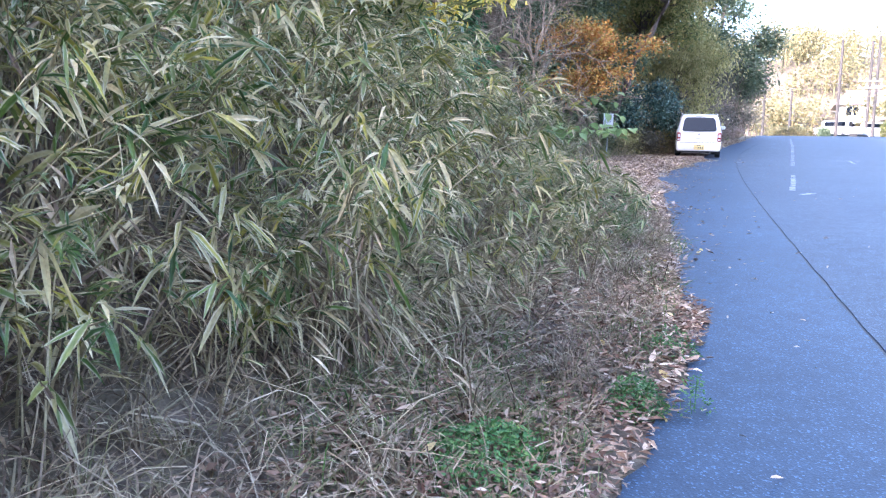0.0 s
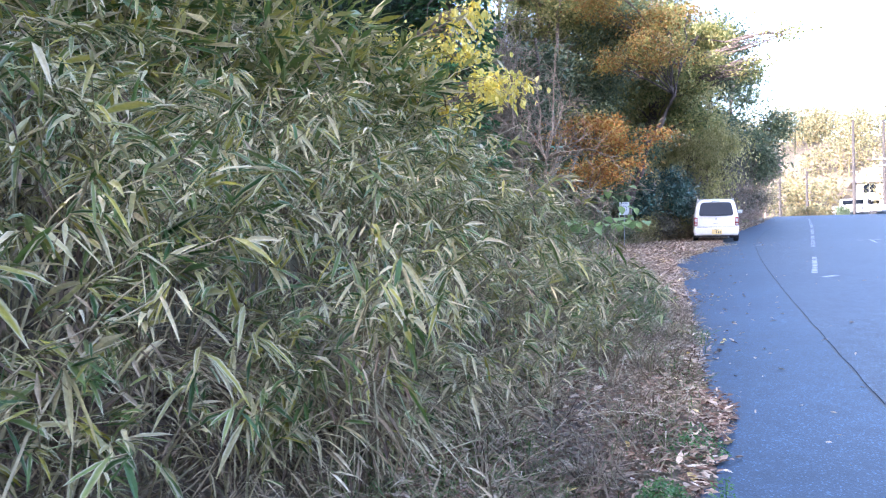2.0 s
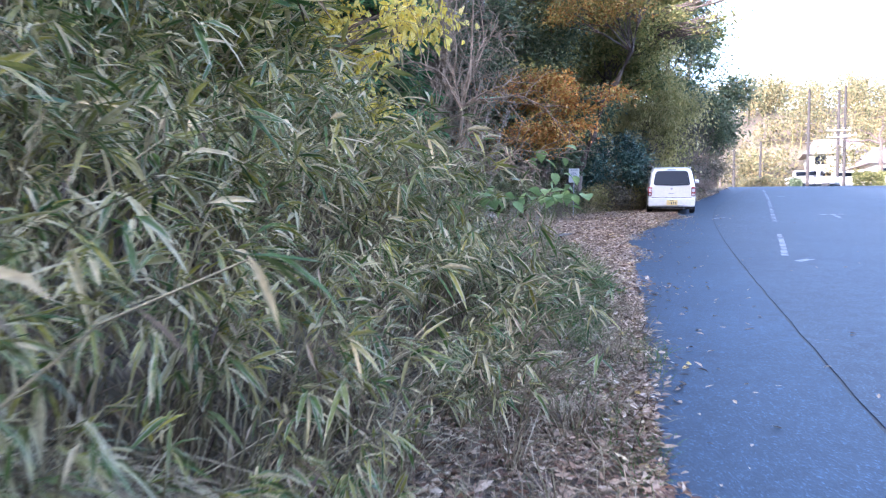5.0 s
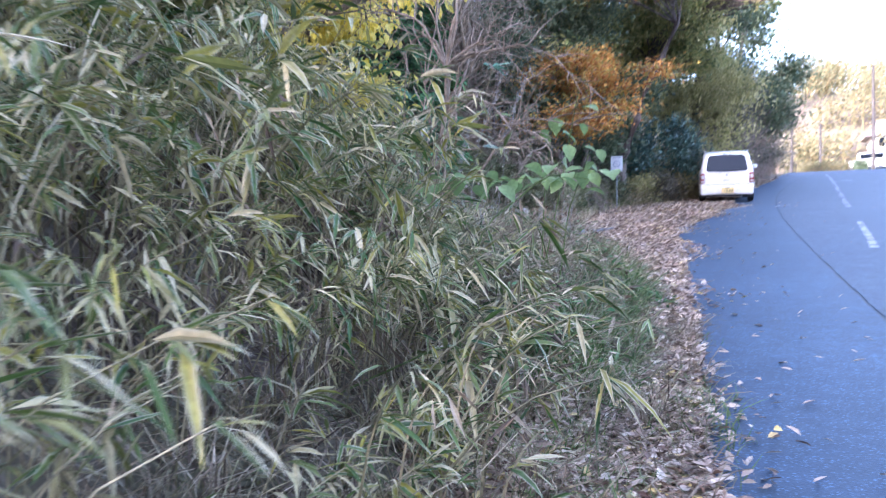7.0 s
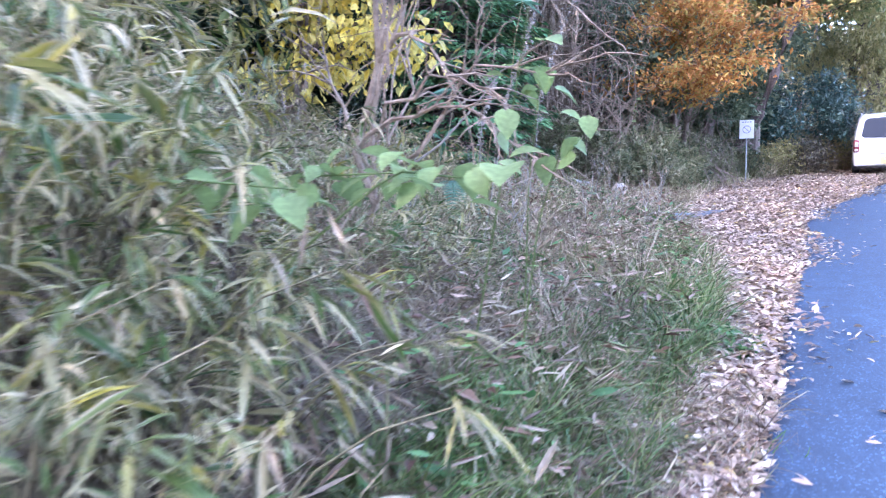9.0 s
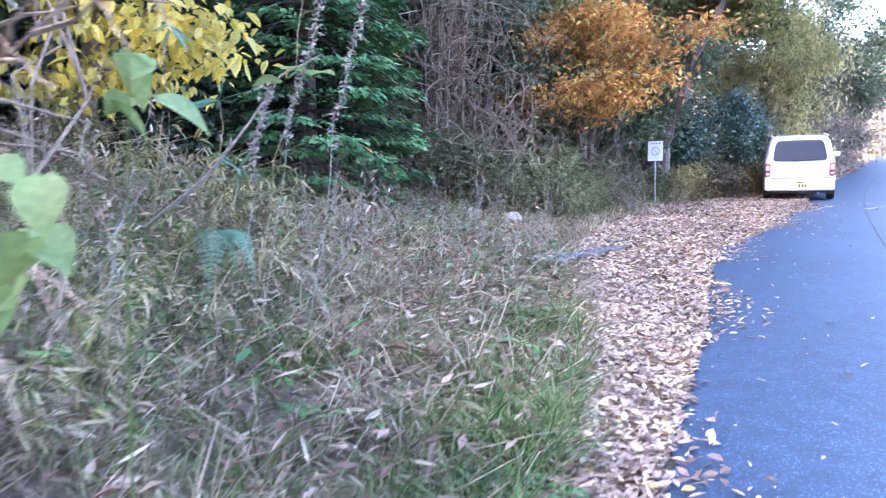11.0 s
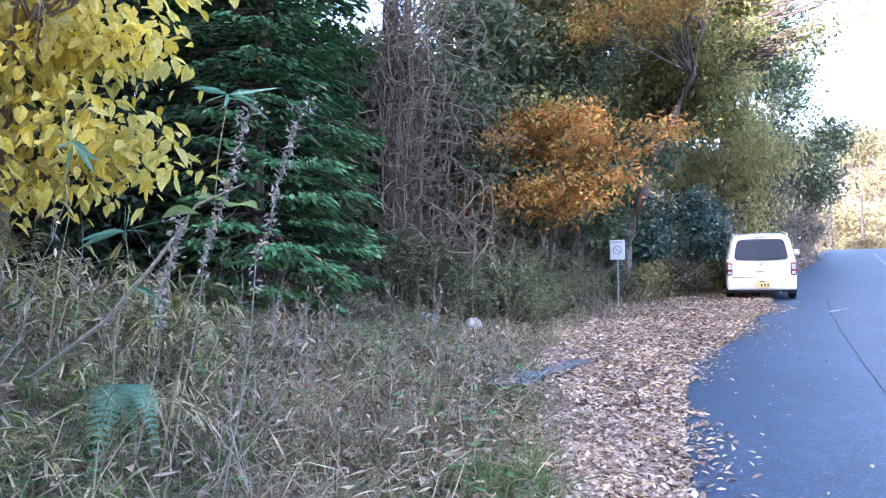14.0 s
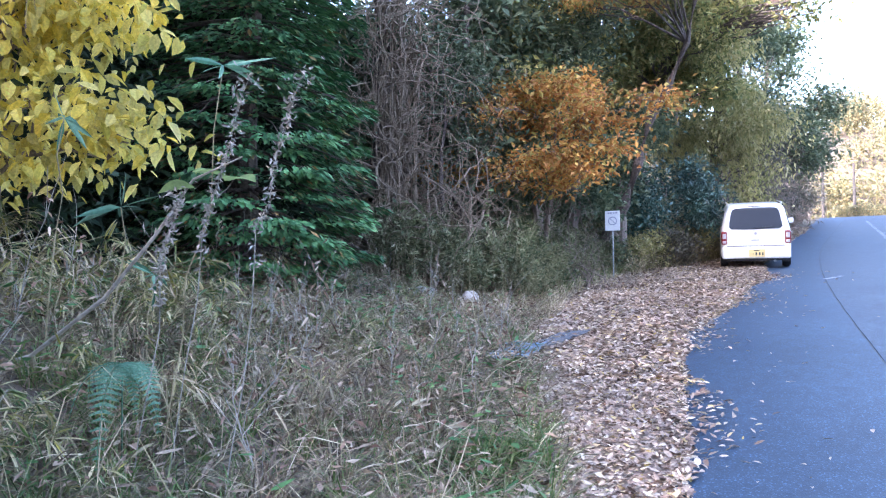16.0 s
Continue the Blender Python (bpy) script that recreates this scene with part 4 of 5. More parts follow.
tree("orange_tree", "taller autumn tree with orange-brown leaves", (-5.3, 25.2), (-2.1, 23.8, 8.8), 0.14,
     [(-3.7, 22.6, 8.3, 1.3, 1.0, 0.8), (-2.6, 22.6, 7.9, 0.9, 0.8, 0.7), (-4.6, 23.0, 9.4, 1.3, 1.0, 0.8), (-3.0, 23.4, 9.6, 1.2, 1.0, 0.8)],
     M_MIXED, 0.12, 8000, M_BARK, 0.6, 0.5, 2, 0.3, shell=0.1, layers=5)
# glossy evergreen shrubs
tree("camellia_shrub", "glossy dark blue-green evergreen shrub", (-5.0, 27.2), (-4.8, 27.0, 5.0), 0.06,
     [(-5.1, 26.6, 4.3, 0.6, 0.6, 0.7), (-4.5, 26.6, 3.7, 0.6, 0.6, 0.6), (-4.3, 27.0, 4.6, 0.45, 0.5, 0.5)], M_CAMELLIA, 0.12, 6500, flat=0.7, category="shrub", group="evergreen shrubs", hang=0.4)
tree("camellia_shrub", "glossy dark blue-green evergreen shrub behind the parked car", (-3.3, 28.4), (-3.2, 28.2, 4.6), 0.05,
     [(-3.1, 27.6, 4.0, 0.45, 0.5, 0.7), (-3.4, 28.0, 4.8, 0.4, 0.5, 0.5)], M_CAMELLIA, 0.12, 4000, flat=0.7, category="shrub", group="evergreen shrubs", hang=0.4)
# the yellow-green tree beside the road behind the car
tree("willowy_tree", "tall tree with drooping yellow-green foliage", (-3.4, 32.0), (-2.8, 31.6, 10.5), 0.16,
     [(-2.5, 31.2, 5.2, 0.85, 0.9, 1.2), (-2.4, 31.2, 7.0, 0.9, 1.0, 1.2), (-2.6, 31.3, 8.9, 1.0, 1.1, 1.2), (-3.5, 31.4, 6.6, 1.0, 1.0, 1.2), (-3.3, 31.6, 10.8, 1.3, 1.3, 1.2)],
     M_OLIVE, 0.16, 26000, flat=0.8, hang=1.1, ratio=0.35, shell=0.3, layers=6, limbs=1, puff=1.3)
tree("green_tree", "leafy green tree with yellowing leaves leaning over the bank", (-5.6, 29.5), (-3.0, 28.0, 10.5), 0.2,
     [(-3.6, 27.6, 9.4, 1.2, 1.2, 0.9), (-2.5, 27.8, 9.2, 0.8, 1.0, 0.8), (-4.6, 28.0, 8.2, 1.2, 1.1, 1.0), (-1.0, 27.7, 8.7, 0.6, 0.5, 0.2), (-0.2, 27.6, 8.9, 0.45, 0.4, 0.18), (0.3, 27.6, 9.7, 0.4, 0.4, 0.18), (-4.4, 27.6, 10.6, 1.4, 1.3, 1.0), (-3.4, 28.4, 7.3, 0.9, 0.9, 0.7), (-2.6, 28.2, 10.4, 1.1, 1.2, 0.9)],
     M_GREEN, 0.15, 24000, flat=0.8, hang=0.3, shell=0.2, layers=4, limbs=2, puff=1.4)
# taller woods behind, thin enough that the sky shows between the trunks
for fx, fy, h, tx in ((-6.4, 26.0, 11, -4.6), (-7.6, 24.6, 12, -7.2), (-8.6, 22.6, 12, -8.8), (-6.9, 27.8, 12, -5.5), (-9.8, 26.0, 13, -9.2), (-7.4, 31.0, 12, -5.8), (-10.5, 20.5, 12, -10.8), (-6.2, 34.0, 12, -4.6), (-7.0, 23.6, 9, -6.2), (-8.8, 25.2, 10, -8.0), (-6.6, 28.6, 9, -5.8)):
    z = float(ground_z(fx, fy))
    tree("woodland_tree", "tall slender woodland tree with thin yellow-green leaves", (fx, fy), (tx, fy - 0.6, z + h), 0.10,
         [(tx + rng.normal(0, 0.9), fy - 0.6 + rng.normal(0, 0.9), z + h - 0.5 - 1.3 * k, rng.uniform(0.9, 1.5), 1.1, 0.7) for k in range(4)],
         M_GREEN if fx > -9 else M_OLIVE, 0.15, 6500, M_TWIG, limbs=2, group="woodland trees", hang=0.3, shell=0.2, layers=3, puff=1.35)
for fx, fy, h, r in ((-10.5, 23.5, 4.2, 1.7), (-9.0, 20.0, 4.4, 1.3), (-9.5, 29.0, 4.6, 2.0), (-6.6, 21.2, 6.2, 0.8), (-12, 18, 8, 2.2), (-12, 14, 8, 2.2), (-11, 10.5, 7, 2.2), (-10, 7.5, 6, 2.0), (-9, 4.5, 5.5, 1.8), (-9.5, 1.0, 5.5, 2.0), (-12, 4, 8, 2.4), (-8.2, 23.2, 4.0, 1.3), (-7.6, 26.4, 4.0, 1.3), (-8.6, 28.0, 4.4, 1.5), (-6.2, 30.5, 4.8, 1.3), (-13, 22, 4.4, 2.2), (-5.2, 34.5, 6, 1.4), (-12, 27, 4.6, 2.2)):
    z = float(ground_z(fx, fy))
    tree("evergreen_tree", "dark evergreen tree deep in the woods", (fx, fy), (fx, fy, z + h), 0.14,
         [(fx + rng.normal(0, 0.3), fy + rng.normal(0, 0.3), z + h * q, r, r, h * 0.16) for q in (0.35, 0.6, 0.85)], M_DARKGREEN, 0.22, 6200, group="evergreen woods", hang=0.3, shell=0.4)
for fx, fy, h, r, mat in ((-7.2, 24.4, 10.5, 1.6, M_GREEN), (-6.0, 26.8, 10.5, 1.5, M_GREEN), (-7.8, 29.4, 11.5, 2.0, M_GREEN), (-5.4, 24.2, 7.6, 0.9, M_DARKGREEN), (-11.5, 20.0, 11, 2.2, M_DARKGREEN),
                         (-4.7, 29.0, 8.0, 1.1, M_OLIVE), (-4.4, 33.0, 9.5, 1.3, M_GREEN), (-5.9, 23.2, 5.2, 0.9, M_DARKGREEN), (-4.5, 25.4, 3.6, 0.8, M_DARKGREEN)):
    z = float(ground_z(fx, fy))
    tree("woodland_tree", "tall leafy woodland tree with dull green and yellowing leaves", (fx, fy), (fx + rng.normal(0, 0.3), fy, z + h), 0.13,
         [(fx + rng.normal(0, 0.4), fy + rng.normal(0, 0.4), z + h * q, r * (1.1 - 0.3 * q), r * (1.1 - 0.3 * q), h * 0.13) for q in (0.42, 0.58, 0.74, 0.88, 0.98)], mat, 0.15, 11000, M_TWIG, group="woodland trees", hang=0.35, shell=0.3, limbs=3)
for fx, fy, r, mat in ((-4.3, 25.9, 0.55, M_OLIVE), (-3.75, 26.7, 0.6, M_GREY), (-3.3, 28.0, 0.7, M_OLIVE), (-3.1, 29.6, 0.7, M_GREY), (-4.9, 25.2, 0.6, M_DARKGREEN), (-5.6, 21.4, 0.55, M_DARKGREEN), (-6.4, 20.6, 0.5, M_OLIVE)):
    z = float(ground_z(fx, fy))
    tree("bank_bush", "low grey-green bush on the bank among dry grass", (fx, fy), (fx, fy, z + r * 1.2), 0.03,
         [(fx + rng.normal(0, 0.2), fy + rng.normal(0, 0.2), z + r * q, r * 0.8, r * 0.8, r * 0.4) for q in (0.4, 0.8, 1.15)], mat, 0.10, 3000, M_TWIG, category="shrub", group="bushes on the bank", hang=0.2, shell=0.3)
# trees further along the road
tree("roadside_tree", "grey-green roadside tree with an uneven top", (-3.0, 44.0), (-2.0, 43.5, 12.0), 0.2,
     [(-1.9, 43.0, 7.6, 1.0, 1.4, 1.3), (-1.8, 43.0, 9.4, 1.1, 1.4, 1.2), (-1.7, 43.4, 11.0, 1.5, 1.5, 1.2), (-1.0, 43.2, 8.9, 0.6, 0.8, 0.4), (-2.6, 43.4, 12.6, 1.6, 1.5, 1.2)], M_DARKGREEN, 0.22, 12000, hang=0.2, shell=0.2, layers=4, limbs=2, puff=1.45)
tree("roadside_tree", "dark roadside tree further up the road", (-3.4, 37.0), (-2.6, 36.8, 12.0), 0.2,
     [(-2.4, 36.6, 8.4, 1.3, 1.3, 1.2), (-2.6, 36.6, 10.6, 1.5, 1.4, 1.3), (-3.4, 36.8, 12.6, 2.0, 1.5, 1.3)], M_DARKGREEN, 0.2, 12000, hang=0.2, shell=0.2, layers=4, limbs=2, puff=1.45)


for fx, fy, h, r in ((-2.3, 37.5, 3.6, 1.0), (-1.7, 41.5, 4.2, 1.0), (-1.3, 46.5, 4.4, 1.1), (-1.0, 52.0, 4.6, 1.2), (-0.6, 57.5, 4.6, 1.2)):
    z = float(ground_z(fx, fy))
    tree("roadside_shrub", "dull grey-green shrub beside the upper road", (fx, fy), (fx, fy, z + h), 0.07,
         [(fx + rng.normal(0, 0.2), fy, z + h * q, r, r * 1.6, h * 0.24) for q in (0.3, 0.65, 0.95)], M_GREY, 0.16, 4200, M_TWIG, category="shrub", group="shrubs along the upper road", shell=0.2, hang=0.3)


def thicket(label, foot, size, count, radius, mat, name="bare_thicket"):
    """A mound of bare, tangled stems."""
    x, y = foot
    z = float(ground_z(x, y))
    g = Geo()
    for _ in range(count):
        b = np.array([rng.normal(0, size[0] * 0.45), rng.normal(0, size[1] * 0.45), -0.15])
        v = unit(rng.normal(0, 0.45, 3) + [0, 0, 1.0])
        p, seg = [b], size[2] / 9 * rng.uniform(0.6, 1.25)
        for k in range(9):
            over = np.maximum(np.abs(p[-1]) / np.array([*size[:2], 1.0]) - 0.55, 0) * np.sign(p[-1]) * [1, 1, 0]
            v = unit(v + rng.normal(0, 0.32, 3) - over * 1.6 + [0, 0, 0.1 - 0.04 * k])
            q = p[-1] + v * seg
            q[2] = max(q[2], 0.05)
            p.append(q)
        tube(g, p, radius * rng.uniform(0.5, 1.4) * np.linspace(1, 0.25, 10), 4)
    ob = part(name, g, mat)
    ob.location = (x, y, z)
    return tagged(ob, label, "bare bushes", kind="stuff")


thicket("grey bare bushes beside the upper road", (-2.6, 38.5), (1.4, 3.5, 4.2), 420, 0.014, M_TWIG)
thicket("grey bare bushes beside the upper road", (-2.0, 47.0), (1.2, 4.0, 3.8), 300, 0.018, M_TWIG)
thicket("bare twigs below the orange tree", (-5.4, 22.4), (1.2, 1.2, 2.6), 90, 0.008, M_TWIG)

thicket("hanging tangle of bare brown vines beside the trunk", (-6.3, 20.2), (1.0, 0.8, 4.6), 120, 0.010, M_VINE, "vine_tangle")
# dead trunk wrapped in bare vines
vt = thing("vine_trunk", (-7.2, 19.5, float(ground_z(-7.2, 19.5))), "dead trunk smothered in a hanging tangle of bare brown vines", "tree")
g = Geo()
tube(g, limb((0, 0, -0.3), (-0.3, 0.1, 6.5), n=10, wild=0.02), np.linspace(0.24, 0.12, 10), 10)
part("trunk", g, M_BARK, vt)
g = Geo()
for i in range(420):
    a = rng.uniform(0, 2 * np.pi)
    r = rng.uniform(0.2, 0.4)
    p = [np.array([math.cos(a) * r, math.sin(a) * r, rng.uniform(-0.1, 5.2)])]
    v = unit(rng.normal(0, 1, 3) * [1, 1, 0.7] + [0.35, 0, 0.3])
    steps = rng.integers(8, 16)
    for k in range(steps):
        pull = -p[-1] * [0.10, 0.16, 0] + np.array([0.05, 0, 0])
        v = unit(v + rng.normal(0, 0.38, 3) + pull * 1.1 + [0, 0, 0.12 - 0.03 * k])
        q = p[-1] + v * rng.uniform(0.14, 0.26)
        q[2] = max(q[2], -0.05)
        p.append(q)
    tube(g, p, rng.uniform(0.006, 0.02) * np.linspace(1, 0.3, len(p)), 4)
for i in range(70):
    a = rng.uniform(0, 2 * np.pi)
    p0 = np.array([math.cos(a) * 0.3, math.sin(a) * 0.3, -0.2])
    tube(g, limb(p0, p0 * [0.7, 0.7, 0] + [rng.normal(0, 0.15), rng.normal(0, 0.1), rng.uniform(2, 6)], n=8, wild=0.03), rng.uniform(0.01, 0.03) * np.linspace(1, 0.5, 8), 5)
part("vines", g, M_VINE, vt, "bare tangled vines")
tree("ivy_bush", "dark green climbing leaves round the vines", (-6.5, 19.9), (-6.4, 19.9, 6.0), 0.05,
     [(-7.2, 19.8, 6.6, 0.9, 0.6, 0.6), (-6.2, 20.1, 5.9, 0.7, 0.6, 0.8), (-5.9, 20.3, 4.6, 0.4, 0.5, 0.6)], M_DARKGREEN, 0.10, 2600, category="climber", hang=0.6, shell=0.3)


# bare shrub and sprawling stems at the end of the bamboo -------------------------------
def bare_shrub(label, foot, tips, radius):
    x, y = foot
    z = float(ground_z(x, y))
    t = thing("bare_shrub", (x, y, z), label, "shrub")
    o = np.array([x, y, z])
    for i, tip in enumerate(tips):
        g = Geo()
        if i == 0:
            main = bole = limb((0, 0, -0.1), np.array(tip) - o, 0.0, 9, 0.04)
        else:
            main = limb(bole[rng.integers(1, 5)], np.array(tip) - o, 0.22, 9, 0.06)
        tube(g, main, radius * (1.25 if i == 0 else 0.7) * np.linspace(1, 0.2, 9), 6)
        for k in range(3, 9):
            for _ in range(2):
                e = main[k] + unit(main[k] - main[k - 1] + rng.normal(0, 0.09, 3)) * rng.uniform(0.15, 0.42)
                tw = limb(main[k], e, 0.02, 5, 0.06)
                tube(g, tw, radius * np.linspace(0.3, 0.08, 5), 4)
                if rng.random() < 0.6:
                    e2 = tw[3] + rng.normal(0, 0.13, 3)
                    tube(g, limb(tw[2], e2, 0, 4, 0.05), radius * np.linspace(0.16, 0.06, 4), 3)
        part("branch", g, M_VINE, t)
    return t


bare_shrub("tall bare brownish shrub with arching branches", (-2.68, 8.62),
           [(-2.42, 8.62, 3.9), (-2.9, 8.6, 2.7), (-2.2, 8.62, 2.62), (-1.5, 8.58, 2.40), (-1.55, 8.6, 2.2), (-1.65, 8.55, 1.85), (-1.95, 8.65, 2.5), (-3.2, 8.6, 3.1), (-2.2, 8.7, 3.3), (-1.95, 8.5, 2.05),
            (-2.75, 8.8, 3.6), (-2.1, 8.75, 2.9), (-1.8, 8.6, 2.05), (-2.35, 8.8, 3.8), (-3.1, 8.75, 2.4)], 0.018)
bare_shrub("bare brownish shrub with a fan of fine twigs", (-3.3, 9.7), [(-3.1, 9.7, 4.3), (-3.8, 9.6, 3.6), (-2.6, 9.7, 3.7), (-2.3, 9.6, 3.1), (-2.9, 9.9, 4.0), (-3.6, 9.9, 4.1), (-2.4, 9.9, 3.5)], 0.010)


def broad_leaf_mesh(size):
    """A heart-shaped leaf, folded along the midrib and hanging at the tip."""
    g = Geo()
    along = np.array([0.0, 0.12, 0.3, 0.5, 0.7, 0.87, 1.0])
    half = np.array([0.10, 0.34, 0.43, 0.40, 0.28, 0.12, 0.0])
    drop = -0.32 * along ** 2
    rows = []
    for a, h, d in zip(along, half, drop):
        back = 0.10 if a == 0 else 0.0
        rows += [((a - back) * size, -h * size, (d + h * 0.28) * size), (a * size, 0, d * size), ((a - back) * size, h * size, (d + h * 0.28) * size)]
    f = []
    for k in range(6):
        f += [(3 * k, 3 * k + 3, 3 * k + 4, 3 * k + 1), (3 * k + 1, 3 * k + 4, 3 * k + 5, 3 * k + 2)]
    g.add(rows, [f])
    return g.mesh("leaf", M_KUDZU, True)


broad_kinds = [broad_leaf_mesh(0.105), broad_leaf_mesh(0.08)]


def leafy_vine(label, path, leaves, start=0.6):
    """A trailing stem with broad leaves in pairs and threes."""
    o = Vector(path[0])
    t = thing("leafy_vine", o, label, "vine", "green climbing vines")
    pts = np.array([Vector(p) - o for p in path])
    s = np.linspace(0, len(pts) - 1, 14)
    fine = np.stack([np.interp(s, np.arange(len(pts)), pts[:, i]) for i in range(3)], -1)
    g = Geo()
    tube(g, fine, np.linspace(0.005, 0.002, 14), 4)
    part("stem", g, M_GRASS, t)
    for i in range(leaves):
        p = fine[min(13, int((start + (1 - start) * i / leaves) * 14))] + rng.normal(0, 0.035, 3)
        ob = part("leaf", broad_kinds[i % 2], parent=t)
        ob.matrix_basis = pose(*p, rng.normal(0, 25), rng.normal(20, 25), rng.uniform(0, 360)) @ Matrix.Diagonal((*[rng.uniform(0.7, 1.2)] * 3, 1))


gz = lambda x, y: float(ground_z(x, y))
leafy_vine("trailing vine with broad light green leaves over the bamboo", [(-3.0, 7.9, gz(-3.0, 7.9)), (-2.75, 7.85, 1.74), (-2.1, 7.75, 1.76), (-1.55, 7.7, 1.76)], 34, 0.33)
leafy_vine("trailing vine with broad light green leaves over the bamboo", [(-1.9, 7.3, gz(-1.9, 7.3)), (-1.75, 7.35, 1.5), (-1.45, 7.45, 1.75), (-1.2, 7.55, 1.72)], 14)
leafy_vine("trailing vine with broad light green leaves over the bamboo", [(-2.1, 7.0, gz(-2.1, 7.0)), (-2.0, 7.0, 1.5), (-1.75, 7.1, 1.72), (-1.6, 7.3, 1.7)], 8)
leafy_vine("young shoot with a tuft of green leaves", [(-1.75, 8.6, gz(-1.75, 8.6)), (-1.65, 8.58, 1.6), (-1.5, 8.52, 1.96)], 6, 0.85)
leafy_vine("young shoot with a tuft of green leaves", [(-2.0, 9.1, gz(-2.0, 9.1)), (-1.95, 9.05, 1.8), (-1.87, 9.0, 2.24)], 5, 0.9)
leafy_vine("young shoot with a tuft of green leaves", [(-1.8, 8.3, gz(-1.8, 8.3)), (-1.6, 8.2, 1.7), (-1.47, 8.16, 2.3)], 5)
leafy_vine("low green creeper in the straw", [(-1.9, 6.2, gz(-1.9, 6.2)), (-1.5, 6.3, 1.05), (-1.35, 6.6, 0.98)], 6)
leafy_vine("pale green shoot below the orange tree", [(-5.7, 20.0, gz(-5.7, 20)), (-5.6, 19.8, 3.2), (-5.45, 19.7, 3.75)], 7)

# slanting dead stem with seed stalks in the foreground slope
ds = thing("dead_stem", (-4.75, 11.0, gz(-4.75, 11.0)), "slanting grey dead stem with dried seed stalks and two green leaves", "dead plant")
o = np.array([-4.75, 11.0, gz(-4.75, 11.0)])
g = Geo()
main = np.array([(-4.75, 11.0, 1.6), (-4.4, 11.0, 1.82), (-3.85, 11.0, 2.12), (-3.5, 11.0, 2.42), (-3.27, 11.0, 2.66), (-2.98, 11.0, 2.74)]) - o
main[0, 2] = -0.02
main[1:, 2] += 0.06
tube(g, main, [0.012, 0.011, 0.010, 0.008, 0.006, 0.003], 6)
part("stem", g, M_DEAD, ds)
for foot_at, a, b in (((-3.5, 11.05), (-3.26, 11.05, 2.5), (-2.98, 11.05, 3.17)), ((-3.2, 11.1), (-2.99, 11.1, 2.5), (-2.71, 11.1, 3.20)), ((-3.6, 10.95), (-3.42, 10.95, 2.3), (-3.3, 10.95, 2.66))):
    g = Geo()
    low = np.array([*foot_at, gz(*foot_at) - 0.02]) - o
    p = np.concatenate([limb(low, np.array(a) - o, 0.0, 5, 0.03)[:-1], limb(np.array(a) - o, np.array(b) - o, 0.0, 6, 0.05)])
    tube(g, p, np.linspace(0.004, 0.0016, 10), 4)
    n = 240
    s = 1 - 0.62 * rng.random(n) ** 1.25
    base = np.stack([np.interp(s * 9, np.arange(10), p[:, i]) for i in range(3)], -1) + rng.normal(0, 0.010, (n, 3)) * (1 + 2.4 * (s > 0.9))[:, None]
    L = rng.uniform(0.015, 0.045, n)
    small_leaves(g, base, chance(n) + [0, 0, -0.3], chance(n), L, L * 0.4, 0.2)
    part("seed_stalk", g, M_DEAD, ds, "dried grey seed stalk")
for p, tn in (((-3.27, 11.0, 2.68), 200), ((-3.05, 11.0, 2.7), -10), ((-3.25, 11.0, 2.75), 60)):
    ob = part("leaf", broad_leaf_mesh(0.16), parent=ds, label="pale green leaf")
    ob.matrix_basis = pose(*(np.array(p) - o), 10, -10, tn)


def sprig(label, tip, foot):
    """A thin bamboo shoot with a star of blades at its tip."""
    z = gz(*foot)
    t = thing("bamboo_sprig", (*foot, z), label, "bamboo", "single bamboo shoots")
    p = np.array(tip) - [foot[0], foot[1], z]
    g = Geo()
    tube(g, limb((0, 0, -0.05), p, 0.1, 7, 0.04), np.linspace(0.005, 0.003, 7), 4)
    part("stem", g, M_CULM, t)
    g = Geo()
    n = 8
    long_leaves(g, np.repeat(p[None], n, 0), chance(n, 0.8) + [0, 0, 0.25], chance(n), rng.uniform(0.14, 0.26, n), 0.028, rng.uniform(0, 0.3, n))
    part("leaves", g, M_FERN, t)


sprig("thin shoot with a star of dark green blades", (-3.09, 11.0, 3.22), (-3.7, 11.2))
sprig("thin shoot with a star of blue-green blades", (-3.74, 11.0, 2.62), (-3.95, 11.1))
sprig("thin shoot with a star of blue-green blades", (-4.16, 11.0, 3.1), (-4.6, 11.2))
sprig("thin shoot with grey-green blades", (-4.4, 11.8, 2.3), (-4.5, 11.8))

def dry_weed(label, x, y, h):
    """An upright dead weed with a few side stalks and withered leaves."""
    t = thing("dry_weed", (x, y, gz(x, y)), label, "dead plant", "dead weeds on the slope")
    g = Geo()
    main = limb((0, 0, -0.05), (rng.normal(0, 0.2), rng.normal(0, 0.2), h), 0, 7, 0.06)
    tube(g, main, np.linspace(0.005, 0.0018, 7), 4)
    for k in range(2, 7):
        for _ in range(2):
            e = main[k] + rng.normal(0, 0.13, 3) + [0, 0, 0.1]
            tube(g, limb(main[k - 1], e, 0.02, 4, 0.06), np.linspace(0.0028, 0.001, 4), 3)
    tagged(part("stalk", g, M_DEAD, t), kind="stuff")
    g = Geo()
    n = 26
    base = main[rng.integers(2, 7, n)] + rng.normal(0, 0.08, (n, 3))
    long_leaves(g, base, chance(n, 0.6) + [0, 0, -0.4], chance(n), rng.uniform(0.04, 0.09, n), 0.018, 0.3)
    part("withered_foliage", g, M_REDDISH, t)


for _ in range(46):
    y = rng.uniform(10.0, 17.5)
    dry_weed("dead weed stalk with withered leaves in the grass", float(verge_x(y)) - rng.uniform(0.3, 4.2), y, rng.uniform(0.45, 0.85))

